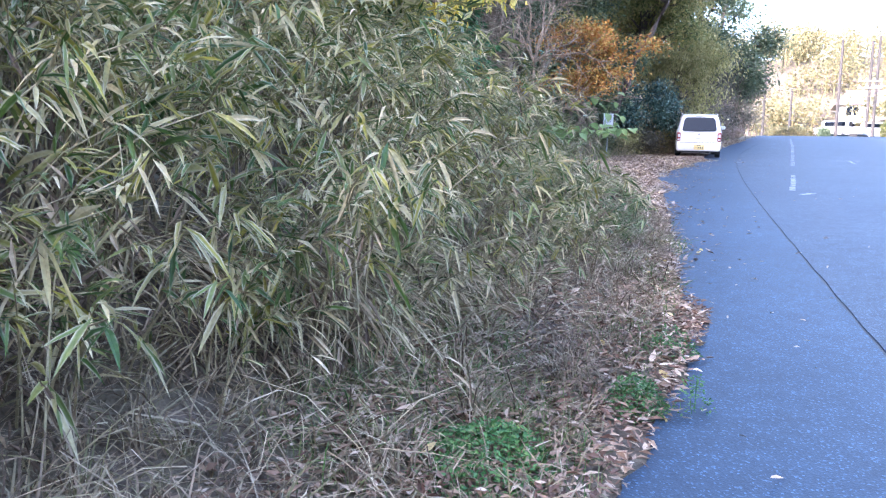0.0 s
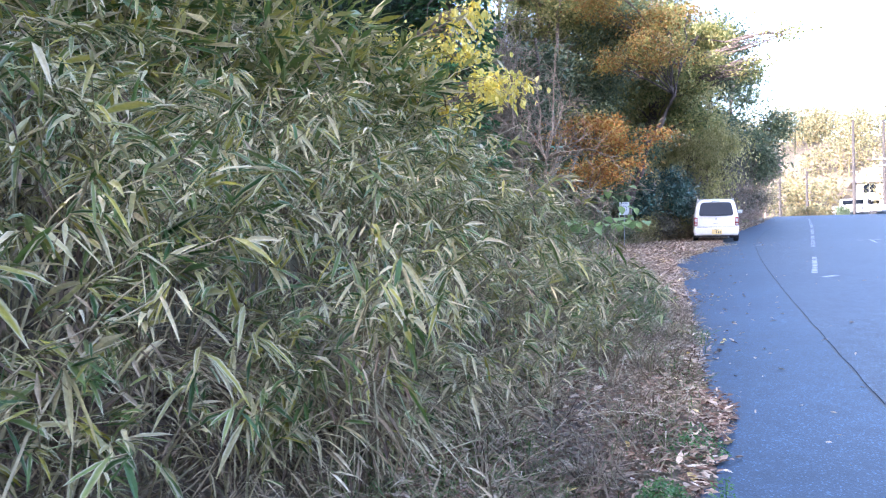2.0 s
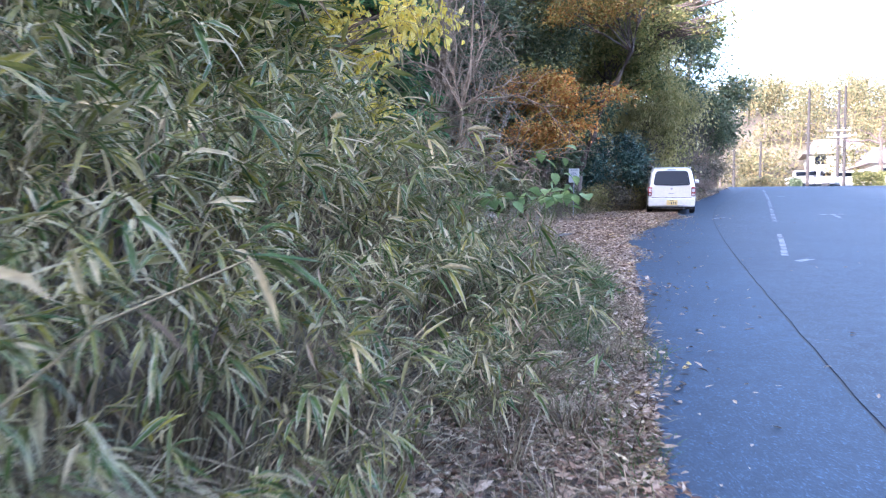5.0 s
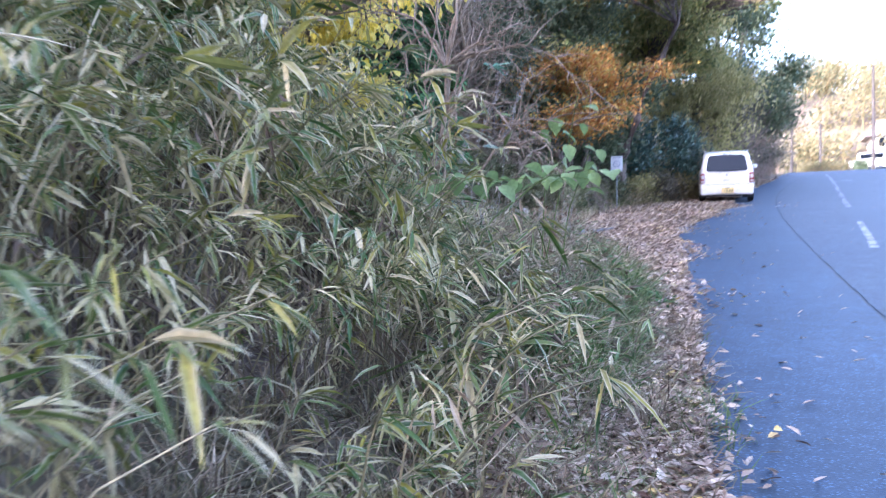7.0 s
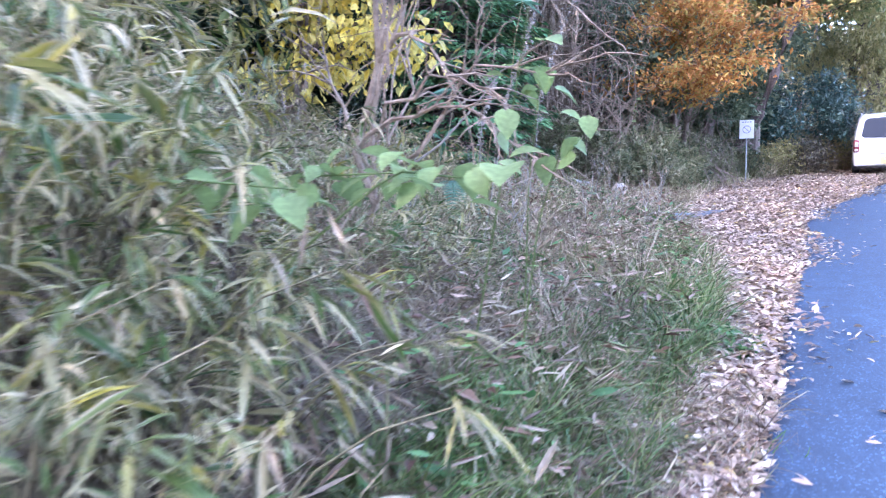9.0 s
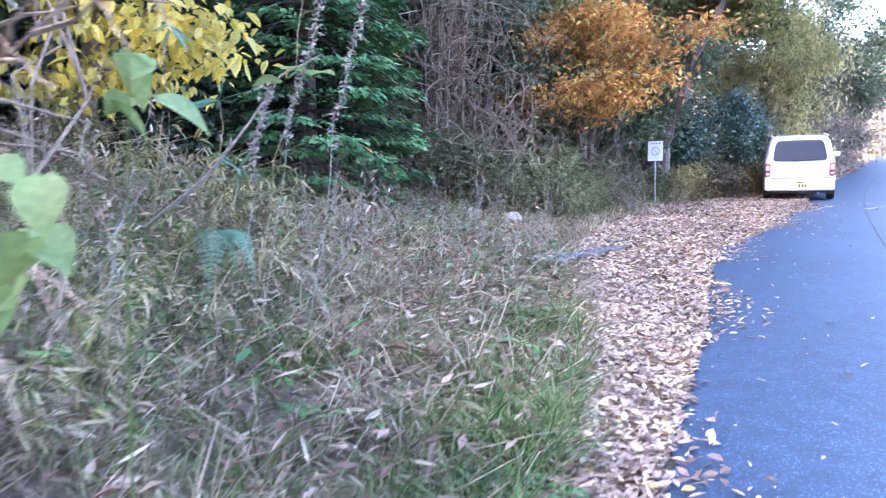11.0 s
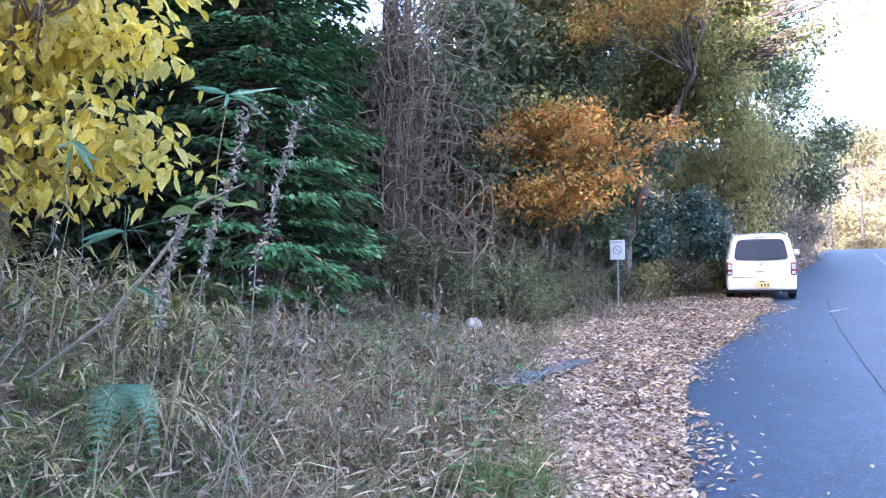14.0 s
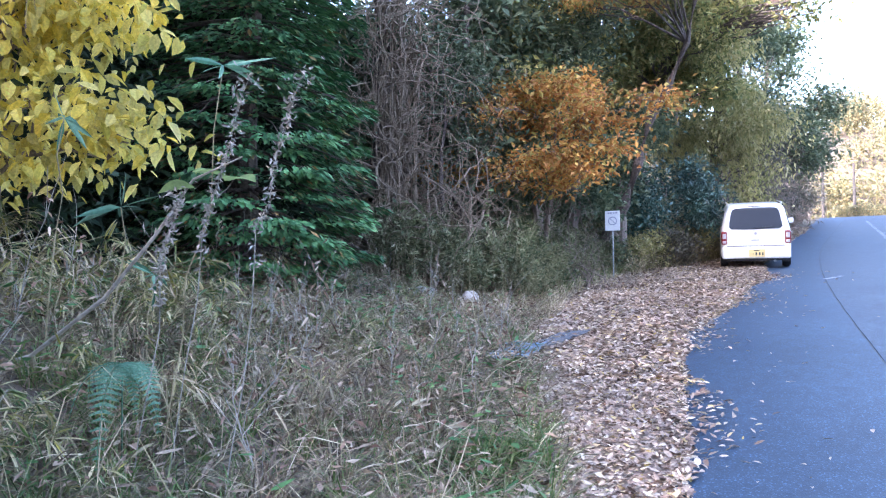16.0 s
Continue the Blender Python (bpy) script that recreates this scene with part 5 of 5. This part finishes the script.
# fern
fern = thing("fern", (-3.72, 11.0, gz(-3.72, 11.0)), "blue-green fern with arching feathery fronds", "fern")
fz = 1.93 - gz(-3.72, 11.0)
for dx, dy, up, L in ((0.55, -0.85, 0.15, 0.52), (-0.75, -0.65, 0.2, 0.36), (1.0, -0.1, 0.25, 0.42), (0.95, -0.35, 0.12, 0.26)):
    g = Geo()
    w = unit(np.array([dx, dy, 0.0]))
    s = np.linspace(0, 1, 20)[:, None]
    mid = np.array([0, 0, fz - 0.06]) + w * L * (s - 0.35 * s ** 2) + np.array([0, 0, 1.0]) * (up * L * s - 0.95 * L * s ** 2)
    tube(g, np.concatenate([[[0, 0, -0.02]], mid]), np.linspace(0.004, 0.001, 21), 3)
    sd = np.cross(w, [0, 0, 1.0])
    for sgn in (1, -1):
        k = np.arange(2, 20)
        ln = 0.27 * L * (1 - k / 20.5) * np.minimum(1, k / 3) + 0.006
        tip_way = unit(np.gradient(mid, axis=0))[k]
        stalk = sgn * sd + tip_way * 0.35
        for q in np.linspace(0.08, 0.92, 9):
            for turn_to in (1, -1):
                at = mid[k] + unit(stalk) * (ln * q)[:, None]
                size = ln * 0.15 * (1 - 0.6 * q) + 0.0025
                small_leaves(g, at, tip_way * turn_to + unit(stalk) * 0.5, np.cross(stalk, tip_way) * sgn, size, size * 0.75, 0.05)
        small_leaves(g, mid[k], stalk, np.cross(stalk, tip_way) * sgn, ln, ln * 0.06, 0.02)
    part("frond", g, M_FERN, fern)


# the parked car -----------------------------------------------------------------------
def build_car(place, heading, tip):
    """Small boxy hatchback; its tail is at y = 0 and it points along +y."""
    car = thing("parked_car", place, "small white hatchback parked on the leaf-strewn road edge", "car", turn=heading, tip=tip)
    g = Geo()
    L = 3.35
    # stations: y, half width, floor, belt, roof, roof half width, rake
    st = [(0.00, 0.66, 0.27, 0.88, 1.36, 0.53, 0.26), (0.05, 0.705, 0.22, 0.89, 1.395, 0.555, 0.26), (0.20, 0.725, 0.20, 0.90, 1.42, 0.565, 0.20),
          (0.7, 0.73, 0.19, 0.91, 1.445, 0.575, 0.08), (1.5, 0.73, 0.19, 0.92, 1.45, 0.58, 0.0), (2.05, 0.73, 0.19, 0.92, 1.41, 0.57, -0.05),
          (2.45, 0.725, 0.19, 0.91, 1.10, 0.60, -0.1), (2.75, 0.715, 0.19, 0.89, 0.93, 0.62, 0), (3.15, 0.68, 0.22, 0.74, 0.82, 0.58, 0), (L, 0.58, 0.28, 0.60, 0.68, 0.48, 0)]
    rings = []
    for y, hw, fl, belt, roof, rw, rake in st:
        half = [(0.0, fl), (hw * 0.86, fl), (hw * 0.985, fl + 0.08), (hw, fl + 0.28), (hw * 0.995, belt - 0.12), (hw * 0.96, belt), (rw + 0.045, roof - 0.12), (rw, roof - 0.04), (rw - 0.10, roof), (0.0, roof + 0.012)]
        full = half + [(-a, b) for a, b in half[-2:0:-1]]
        rings.append([(a, y + rake * max(0, (b - belt) / (roof - belt)) if belt < b else y, b) for a, b in full])
    m = len(rings[0])
    v = np.array(rings).reshape(-1, 3)
    i, j = np.meshgrid(np.arange(len(st) - 1), np.arange(m), indexing="ij")
    k = (j + 1) % m
    g.add(v, [np.stack([i * m + j, i * m + k, (i + 1) * m + k, (i + 1) * m + j], -1).reshape(-1, 4)])
    for ring, flip in ((0, False), (len(st) - 1, True)):
        f = []
        for a in range(9):
            b, c, d = a + 1, (m - a - 1) % m, (m - a) % m
            q = [a, b, c, d]
            f.append([ring * m + e for e in (q if not flip else q[::-1])])
        f = [q for q in f if len(set(q)) == 4]
        g.add(v, [f])
        t1 = [[ring * m + 0, ring * m + 1, ring * m + m - 1], [ring * m + 8, ring * m + 9, ring * m + 10]]
        g.add(v, [t1])
    body = part("body", g.mesh("body", M_CAR, True), parent=car)
    mod = body.modifiers.new("round", "SUBSURF")
    mod.levels = mod.render_levels = 1
    mod.subdivision_type = "SIMPLE"
    body.data.set_sharp_from_angle(angle=radians(40))

    def tail(z):
        return 0.26 * max(0.0, (z - 0.88) / 0.48)

    # rear window, curved at its corners
    bm = bmesh.new()
    outline = []
    for a, b in ((-0.545, 0.93), (-0.50, 0.885), (0.0, 0.875), (0.50, 0.885), (0.545, 0.93), (0.535, 1.02), (0.495, 1.24), (0.465, 1.305), (0.40, 1.335), (0.0, 1.345), (-0.40, 1.335), (-0.465, 1.305), (-0.495, 1.24), (-0.535, 1.02)):
        outline.append(bm.verts.new((a, tail(b) - 0.012 - 0.012 * (1 - (a / 0.55) ** 2), b)))
    f = bm.faces.new(outline)
    ex = bmesh.ops.extrude_face_region(bm, geom=[f])
    bmesh.ops.translate(bm, vec=(0, 0.03, 0), verts=[q for q in ex["geom"] if isinstance(q, bmesh.types.BMVert)])
    bmesh.ops.recalc_face_normals(bm, faces=bm.faces)
    part("rear_window", bm, M_GLASS_D, car, "dark tinted rear window")
    bm = box_bm((0.26, 0.03, 0.018), (0, tail(1.375) - 0.004, 1.375), 0.006)
    part("brake_light", bm, M_BLACK, car, "dark high brake light")
    bump = part("rear_bumper", box_bm((1.40, 0.10, 0.27), (0, 0.0, 0.36), 0.04), M_CAR, car)
    part("bumper_skirt", box_bm((1.22, 0.08, 0.06), (0, 0.03, 0.205), 0.015), M_BLACK, car, "black lower bumper edge")
    part("hatch_gap", box_bm((1.20, 0.02, 0.012), (0, -0.004, 0.503), 0.003), M_BLACK, car)
    recess = part("plate_recess", box_bm((0.44, 0.02, 0.20), (0.02, -0.047, 0.355), 0.008), M_CAR, bump)
    plate = part("number_plate", box_bm((0.33, 0.012, 0.165), (0.02, -0.063, 0.35), 0.004), M_PLATE, car, "yellow number plate")
    for x, z, w, h in ((0.0, 0.408, 0.12, 0.02), (-0.07, 0.335, 0.03, 0.01), (-0.01, 0.335, 0.03, 0.065), (0.06, 0.335, 0.03, 0.065), (0.12, 0.335, 0.03, 0.065)):
        part("plate_mark", box_bm((w, 0.004, h), (x + 0.01, -0.071, z), 0.001), M_INK, plate)
    part("hatch_handle", box_bm((0.16, 0.025, 0.025), (-0.01, -0.008, 0.635), 0.008), M_STEEL, car)
    bm = rod_bm((0, 0.01, 0.78), (0, -0.012, 0.78), 0.035, 0.03, 14)
    part("emblem", bm, M_STEEL, car, "small round chrome emblem")
    wip = part("wiper", rod_bm((0.0, -0.03, 0.90), (0.33, -0.02, 0.935), 0.008, 0.005, 6), M_BLACK, car)
    for sx in (-1, 1):
        lamp = part("tail_light", box_bm((0.135, 0.12, 0.31), (sx * 0.645, 0.035, 0.69), 0.045), M_RED, car, "red and clear tail light")
        part("lens", box_bm((0.08, 0.02, 0.11), (sx * 0.645, -0.028, 0.73), 0.01), M_CLEAR, lamp)
        part("lens", box_bm((0.08, 0.02, 0.06), (sx * 0.645, -0.028, 0.60), 0.01), M_CLEAR, lamp)
        part("roof_rail", rod_bm((sx * 0.56, 0.35, 1.435), (sx * 0.57, 1.8, 1.475), 0.016, 0.016, 8), M_CAR, car)
        part("rail_foot", box_bm((0.035, 0.09, 0.055), (sx * 0.555, 0.36, 1.43), 0.01), M_CAR, car)
        mirror = part("wing_mirror", box_bm((0.17, 0.09, 0.12), (sx * 0.86, 2.05, 0.98), 0.03), M_CAR if sx > 0 else M_BLACK, car)
        part("mirror_arm", rod_bm((sx * 0.70, 2.06, 0.95), (sx * 0.80, 2.06, 0.96), 0.02, 0.016, 8), M_BLACK, mirror)
        # side windows
        for y0, y1 in ((0.32, 0.85), (0.92, 1.5), (1.57, 2.12)):
            bm = bmesh.new()
            q = [bm.verts.new(p) for p in ((sx * 0.712, y0, 0.94), (sx * 0.712, y1, 0.94), (sx * 0.632, y1 - (0.05 if y1 > 2 else 0), 1.28), (sx * 0.632, y0 + 0.12 * (y0 < 0.5), 1.28))]
            f = bm.faces.new(q)
            ex = bmesh.ops.extrude_face_region(bm, geom=[f])
            bmesh.ops.translate(bm, vec=(-sx * 0.02, 0, 0), verts=[e for e in ex["geom"] if isinstance(e, bmesh.types.BMVert)])
            bmesh.ops.recalc_face_normals(bm, faces=bm.faces)
            part("side_window", bm, M_GLASS_D, car)
        for wy in (0.52, 2.78):
            wheel = new("wheel")
            wheel.parent = car
            wheel.location = (sx * 0.645, wy, 0.275)
            bm = rod_bm((-0.078, 0, 0), (0.078, 0, 0), 0.275, 0.275, 28)
            bmesh.ops.bevel(bm, geom=[e for e in bm.edges if len(e.link_faces) == 2 and max(len(f.verts) for f in e.link_faces) > 4], offset=0.025, segments=2, affect="EDGES")
            part("tyre", bm, M_TYRE, wheel)
            part("rim", rod_bm((sx * 0.06, 0, 0), (sx * 0.084, 0, 0), 0.18, 0.165, 20), M_RIM, wheel)
        part("mud_flap", box_bm((0.16, 0.02, 0.12), (sx * 0.62, 0.22, 0.19), 0.006), M_BLACK, car)
    part("underbody", box_bm((1.1, 2.9, 0.08), (0, 1.7, 0.21), 0.02), M_BLACK, car)
    part("exhaust", rod_bm((0.38, -0.02, 0.17), (0.38, 0.3, 0.17), 0.025, 0.025, 10), M_STEEL, car)
    return car


CAR_Y = 26.05
build_car((-1.78, CAR_Y, float(road_z(26.6)) + 0.102 * (CAR_Y - 26.6) + 0.01), 6.0, 5.7)

# the notice by the woods ------------------------------------------------------------------
SX, SY = -4.45, 24.0
sz = gz(SX, SY)
sign = thing("notice_sign", (SX, SY, sz), "white notice board with a faded prohibition ring on a thin post", "sign", turn=8)
part("post", rod_bm((0, 0.02, -0.2), (0, 0.02, 3.62 - sz), 0.014, 0.014, 10), M_STEEL, sign)
cz = 3.46 - sz
board = part("board", box_bm((0.31, 0.012, 0.42), (0, 0, cz), 0.004), M_WHITE, sign)


def ring_bm(r, w, at, depth=0.006):
    bm = bmesh.new()
    n = 32
    for k in range(n):
        a0, a1 = 2 * math.pi * k / n, 2 * math.pi * (k + 1) / n
        q = [bm.verts.new((at[0] + math.cos(a) * rr, at[1], at[2] + math.sin(a) * rr)) for a, rr in ((a0, r), (a1, r), (a1, r - w), (a0, r - w))]
        bm.faces.new(q)
    bmesh.ops.remove_doubles(bm, verts=bm.verts, dist=1e-5)
    ex = bmesh.ops.extrude_face_region(bm, geom=bm.faces[:])
    bmesh.ops.translate(bm, vec=(0, -depth, 0), verts=[e for e in ex["geom"] if isinstance(e, bmesh.types.BMVert)])
    bmesh.ops.recalc_face_normals(bm, faces=bm.faces)
    return bm


part("ring", ring_bm(0.09, 0.014, (0, -0.007, cz - 0.005)), M_SIGNRED, board, "faded prohibition ring")
part("slash", box(bmesh.new(), (0.155, 0.005, 0.012), (0, -0.010, cz - 0.005), 0.001, Matrix.Rotation(radians(45), 3, "Y")), M_SIGNRED, board)
for x, z, w, h in ((-0.08, 0.165, 0.035, 0.025), (-0.027, 0.165, 0.035, 0.025), (0.027, 0.165, 0.035, 0.025), (0.08, 0.165, 0.035, 0.025)):
    part("lettering", box_bm((w, 0.004, h), (x, -0.009, cz + z), 0.001), M_SIGNRED, board)


# stones and rubbish in the grass ------------------------------------------------------------
def rock(name, label, at, size, mat, category="stone"):
    bm = bmesh.new()
    bmesh.ops.create_icosphere(bm, subdivisions=3, radius=1)
    for v in bm.verts:
        n = noise.noise(v.co * 1.7 + Vector(at))
        v.co = Vector((v.co.x * size[0], v.co.y * size[1], v.co.z * size[2])) * (1 + 0.35 * n)
    ob = part(name, bm, mat)
    ob.location = at
    return tagged(ob, label, category)


rock("pale_stone", "pale rounded stone lying in the grass", (-5.3, 18.5, gz(-5.3, 18.5) + 0.16), (0.13, 0.10, 0.13), M_STONE)
rock("pale_stone", "small grey stone half hidden in the grass", (-4.95, 19.6, gz(-4.95, 19.6) + 0.12), (0.09, 0.08, 0.10), M_STONE)
rock("grey_rubble", "grey broken lump of concrete in the grass", (-6.1, 18.4, gz(-6.1, 18.4) + 0.08), (0.28, 0.15, 0.12), M_CONCRETE)


def flat_sheet(name, label, cx, cy, lx, ly, turn, mat, crumple, category, lift=0.05):
    g = sheet(np.linspace(-lx / 2, lx / 2, 16), np.linspace(-ly / 2, ly / 2, 16), lambda a, b: crumple * (np.sin(a * 17 + b * 9) * np.sin(b * 21) + 0.6 * np.sin(a * 41 + 2) * np.sin(b * 33)))
    ob = part(name, g, mat)
    ob.matrix_basis = pose(cx, cy, gz(cx, cy) + lift, 5.8, 0, turn)
    md = ob.modifiers.new("thickness", "SOLIDIFY")
    md.thickness = 0.012
    return tagged(ob, label, category)


flat_sheet("plastic_sheet", "crumpled faded blue plastic sheet in the grass", -3.42, 15.5, 0.42, 0.75, 5, M_SHEET, 0.02, "plastic sheet", 0.13)
flat_sheet("rubber_mat", "dark grey mat half covered by fallen leaves", -3.4, 16.6, 0.28, 1.3, -12, M_MAT, 0.012, "mat", 0.06)


# the far end of the road ----------------------------------------------------------------------
def utility_pole(place, height, arms, label):
    t = thing("utility_pole", place, label, "utility pole", "utility poles")
    part("pole", rod_bm((0, 0, -0.4), (0, 0, height), 0.125, 0.085, 14), M_POLE, t)
    for z in arms:
        part("crossarm", box_bm((1.6, 0.08, 0.08), (0, -0.12, z), 0.01), M_STEEL, t)
        for x in (-0.7, -0.25, 0.3, 0.72):
            part("insulator", rod_bm((x, -0.12, z + 0.04), (x, -0.12, z + 0.2), 0.045, 0.03, 8), M_WHITE, t)
    for k in range(5):
        part("step_bolt", rod_bm((-0.25, 0, 2 + k * 0.7), (0.25, 0, 2 + k * 0.7), 0.012, 0.012, 5), M_STEEL, t)


def far_z(x, y):
    return max(float(road_z(y)), gz(x, y))


utility_pole((5.4, 62.0, far_z(5.4, 62)), 7.3, (), "bare concrete utility pole beside the road")
utility_pole((7.6, 64.0, far_z(7.6, 64)), 7.4, (3.9, 4.4), "concrete utility pole with crossarms")
utility_pole((8.3, 66.0, far_z(8.3, 66)), 8.0, (4.2,), "concrete utility pole with crossarms")
utility_pole((10.55, 58.0, far_z(10.55, 58)), 9.4, (8.6,), "thick concrete utility pole beside the yard")
utility_pole((0.4, 68.0, far_z(0.4, 68)), 5.2, (), "thin pole at the bend of the road")
utility_pole((2.6, 72.0, far_z(2.6, 72)), 4.6, (), "thin pole at the bend of the road")


def house(place, w, d, h, turn, label):
    t = thing("house", place, label, "house", turn=turn)
    wall = part("wall", box_bm((w, d, h), (0, 0, h / 2 - 0.3), 0.02), M_WALL, t)
    bm = bmesh.new()
    e = 0.6
    a = [bm.verts.new(p) for p in ((-w / 2 - e, -d / 2 - e, h - 0.35), (w / 2 + e, -d / 2 - e, h - 0.35), (w / 2 + e, d / 2 + e, h - 0.35), (-w / 2 - e, d / 2 + e, h - 0.35), (-w / 2 + 0.8, 0, h + 1.5), (w / 2 - 0.8, 0, h + 1.5))]
    for q in ((0, 1, 5, 4), (1, 2, 5), (2, 3, 4, 5), (3, 0, 4), (3, 2, 1, 0)):
        bm.faces.new([a[i] for i in q])
    roof = part("roof", bm, M_ROOF, t)
    part("ridge", box_bm((w - 1.4, 0.25, 0.18), (0, 0, h + 1.52), 0.03), M_ROOF, roof)
    for x in np.arange(-w / 2 + 1.2, w / 2 - 0.6, 2.1):
        win = part("window", box_bm((1.3, 0.08, 1.1), (x, -d / 2 - 0.02, h * 0.5), 0.02), M_STEEL, t)
        part("pane", box_bm((0.56, 0.02, 0.96), (x - 0.31, -d / 2 - 0.07, h * 0.5), 0.004), M_GLASS_D, win)
        part("pane", box_bm((0.56, 0.02, 0.96), (x + 0.31, -d / 2 - 0.07, h * 0.5), 0.004), M_GLASS_D, win)


house((16.6, 88, far_z(16.6, 88) + 0.6), 7.5, 6, 2.6, 8, "pale house with a dark tiled hip roof on the hillside")
house((27.0, 86, far_z(27.0, 86) + 0.1), 8, 7, 3.0, -6, "pale house with a dark tiled roof beside the yard")
house((11.4, 96, far_z(11.4, 96) + 0.2), 6, 5, 2.0, 0, "low pale outbuilding with a dark roof")


def far_car(place, turn, mat, label):
    t = thing("far_car", place, label, "car", "cars at the far end", turn=turn)
    bm = bmesh.new()
    box(bm, (1.5, 3.6, 0.62), (0, 0, 0.58), 0.14)
    part("body", bm, mat, t)
    bm = box_bm((1.34, 2.0, 0.6), (0, 0.25, 1.12), 0.18)
    part("cabin", bm, mat, t)
    part("windscreen", box_bm((1.16, 0.06, 0.36), (0, -0.76, 1.14), 0.02), M_GLASS_D, t)
    part("window", box_bm((1.36, 1.5, 0.34), (0, 0.25, 1.14), 0.05), M_GLASS_D, t)
    for sx in (-0.55, 0.55):
        part("headlight", box_bm((0.28, 0.06, 0.16), (sx, -1.79, 0.66), 0.03), M_CLEAR, t)
        for wy in (-1.1, 1.15):
            part("wheel", rod_bm((sx * 1.18, wy, 0.29), (sx * 1.34, wy, 0.29), 0.29, 0.29, 16), M_TYRE, t)


far_car((5.9, 64, far_z(5.9, 64)), 70, M_STEEL, "grey car parked by the pole at the far end")
far_car((8.9, 67, far_z(8.9, 67)), 95, M_CAR, "white car parked at the far end of the road")
far_car((10.95, 56.5, far_z(10.95, 56.5)), 20, M_CAR, "pale car standing at the yard entrance")


def hedge(label, x0, x1, y, h, n, mat):
    g = Geo()
    c = np.stack([rng.uniform(x0, x1, n), y + rng.normal(0, 0.4, n), rng.uniform(0.0, 1, n) ** 0.7 * h], -1)
    c[:, 2] += np.array([far_z(a, b) for a, b in c[:, :2]])
    small_leaves(g, c, chance(n), chance(n), 0.14, 0.08)
    for k in range(40):
        x = rng.uniform(x0, x1)
        z = far_z(x, y)
        tube(g, limb((x, y, z - 0.1), (x + rng.normal(0, 0.2), y + rng.normal(0, 0.2), z + h * 0.8), n=5), np.linspace(0.02, 0.006, 5), 4)
    return tagged(part("hedge", g, mat), label, "hedge", "hedges at the far end")


hedge("clipped green hedge at the yard entrance", 8.0, 10.1, 59.5, 1.1, 2600, M_GREEN)
hedge("dry roadside bushes at the bend", 0.8, 5.0, 64.0, 0.9, 2600, M_FAR)
hedge("small dark bush below the pole", 4.3, 5.1, 62.5, 0.8, 700, M_DARKGREEN)
tree("bare_tree", "spreading bare tree with reddish twigs by the hedge", (9.7, 60.0), (9.8, 60.0, 9.2), 0.22,
     [(8.6, 60, 9.7, 1.0, 0.8, 0.5), (9.8, 60, 10.6, 1.2, 0.9, 0.6), (10.9, 60, 9.9, 1.0, 0.8, 0.5), (7.6, 60, 9.0, 0.6, 0.6, 0.3)], M_FAR, 0.10, 420, M_BARK, limbs=14, shell=0.1)

# sunlit woods on the far hillside
g = Geo()
for i in range(240):
    x, y = rng.uniform(-30, 60), 138 - 50 * rng.random() ** 1.4
    z = gz(x, y)
    r = rng.uniform(1.6, 3.2)
    n = 420
    d = chance(n)
    c = np.array([x, y, z + r * 1.2]) + d * r * rng.uniform(0.45, 1.1, n)[:, None] * [1, 1, 1.15]
    s = rng.uniform(0.2, 0.5, n)
    small_leaves(g, c, chance(n), chance(n), s, s * 0.6)
    tube(g, [(x, y, z - 0.3), (x + 0.1, y, z + r), (x, y, z + r * 2)], [0.1, 0.08, 0.04], 4)
tagged(part("far_woods", g, M_FAR), "sunlit autumn woods on the far hillside", "woods", kind="stuff")
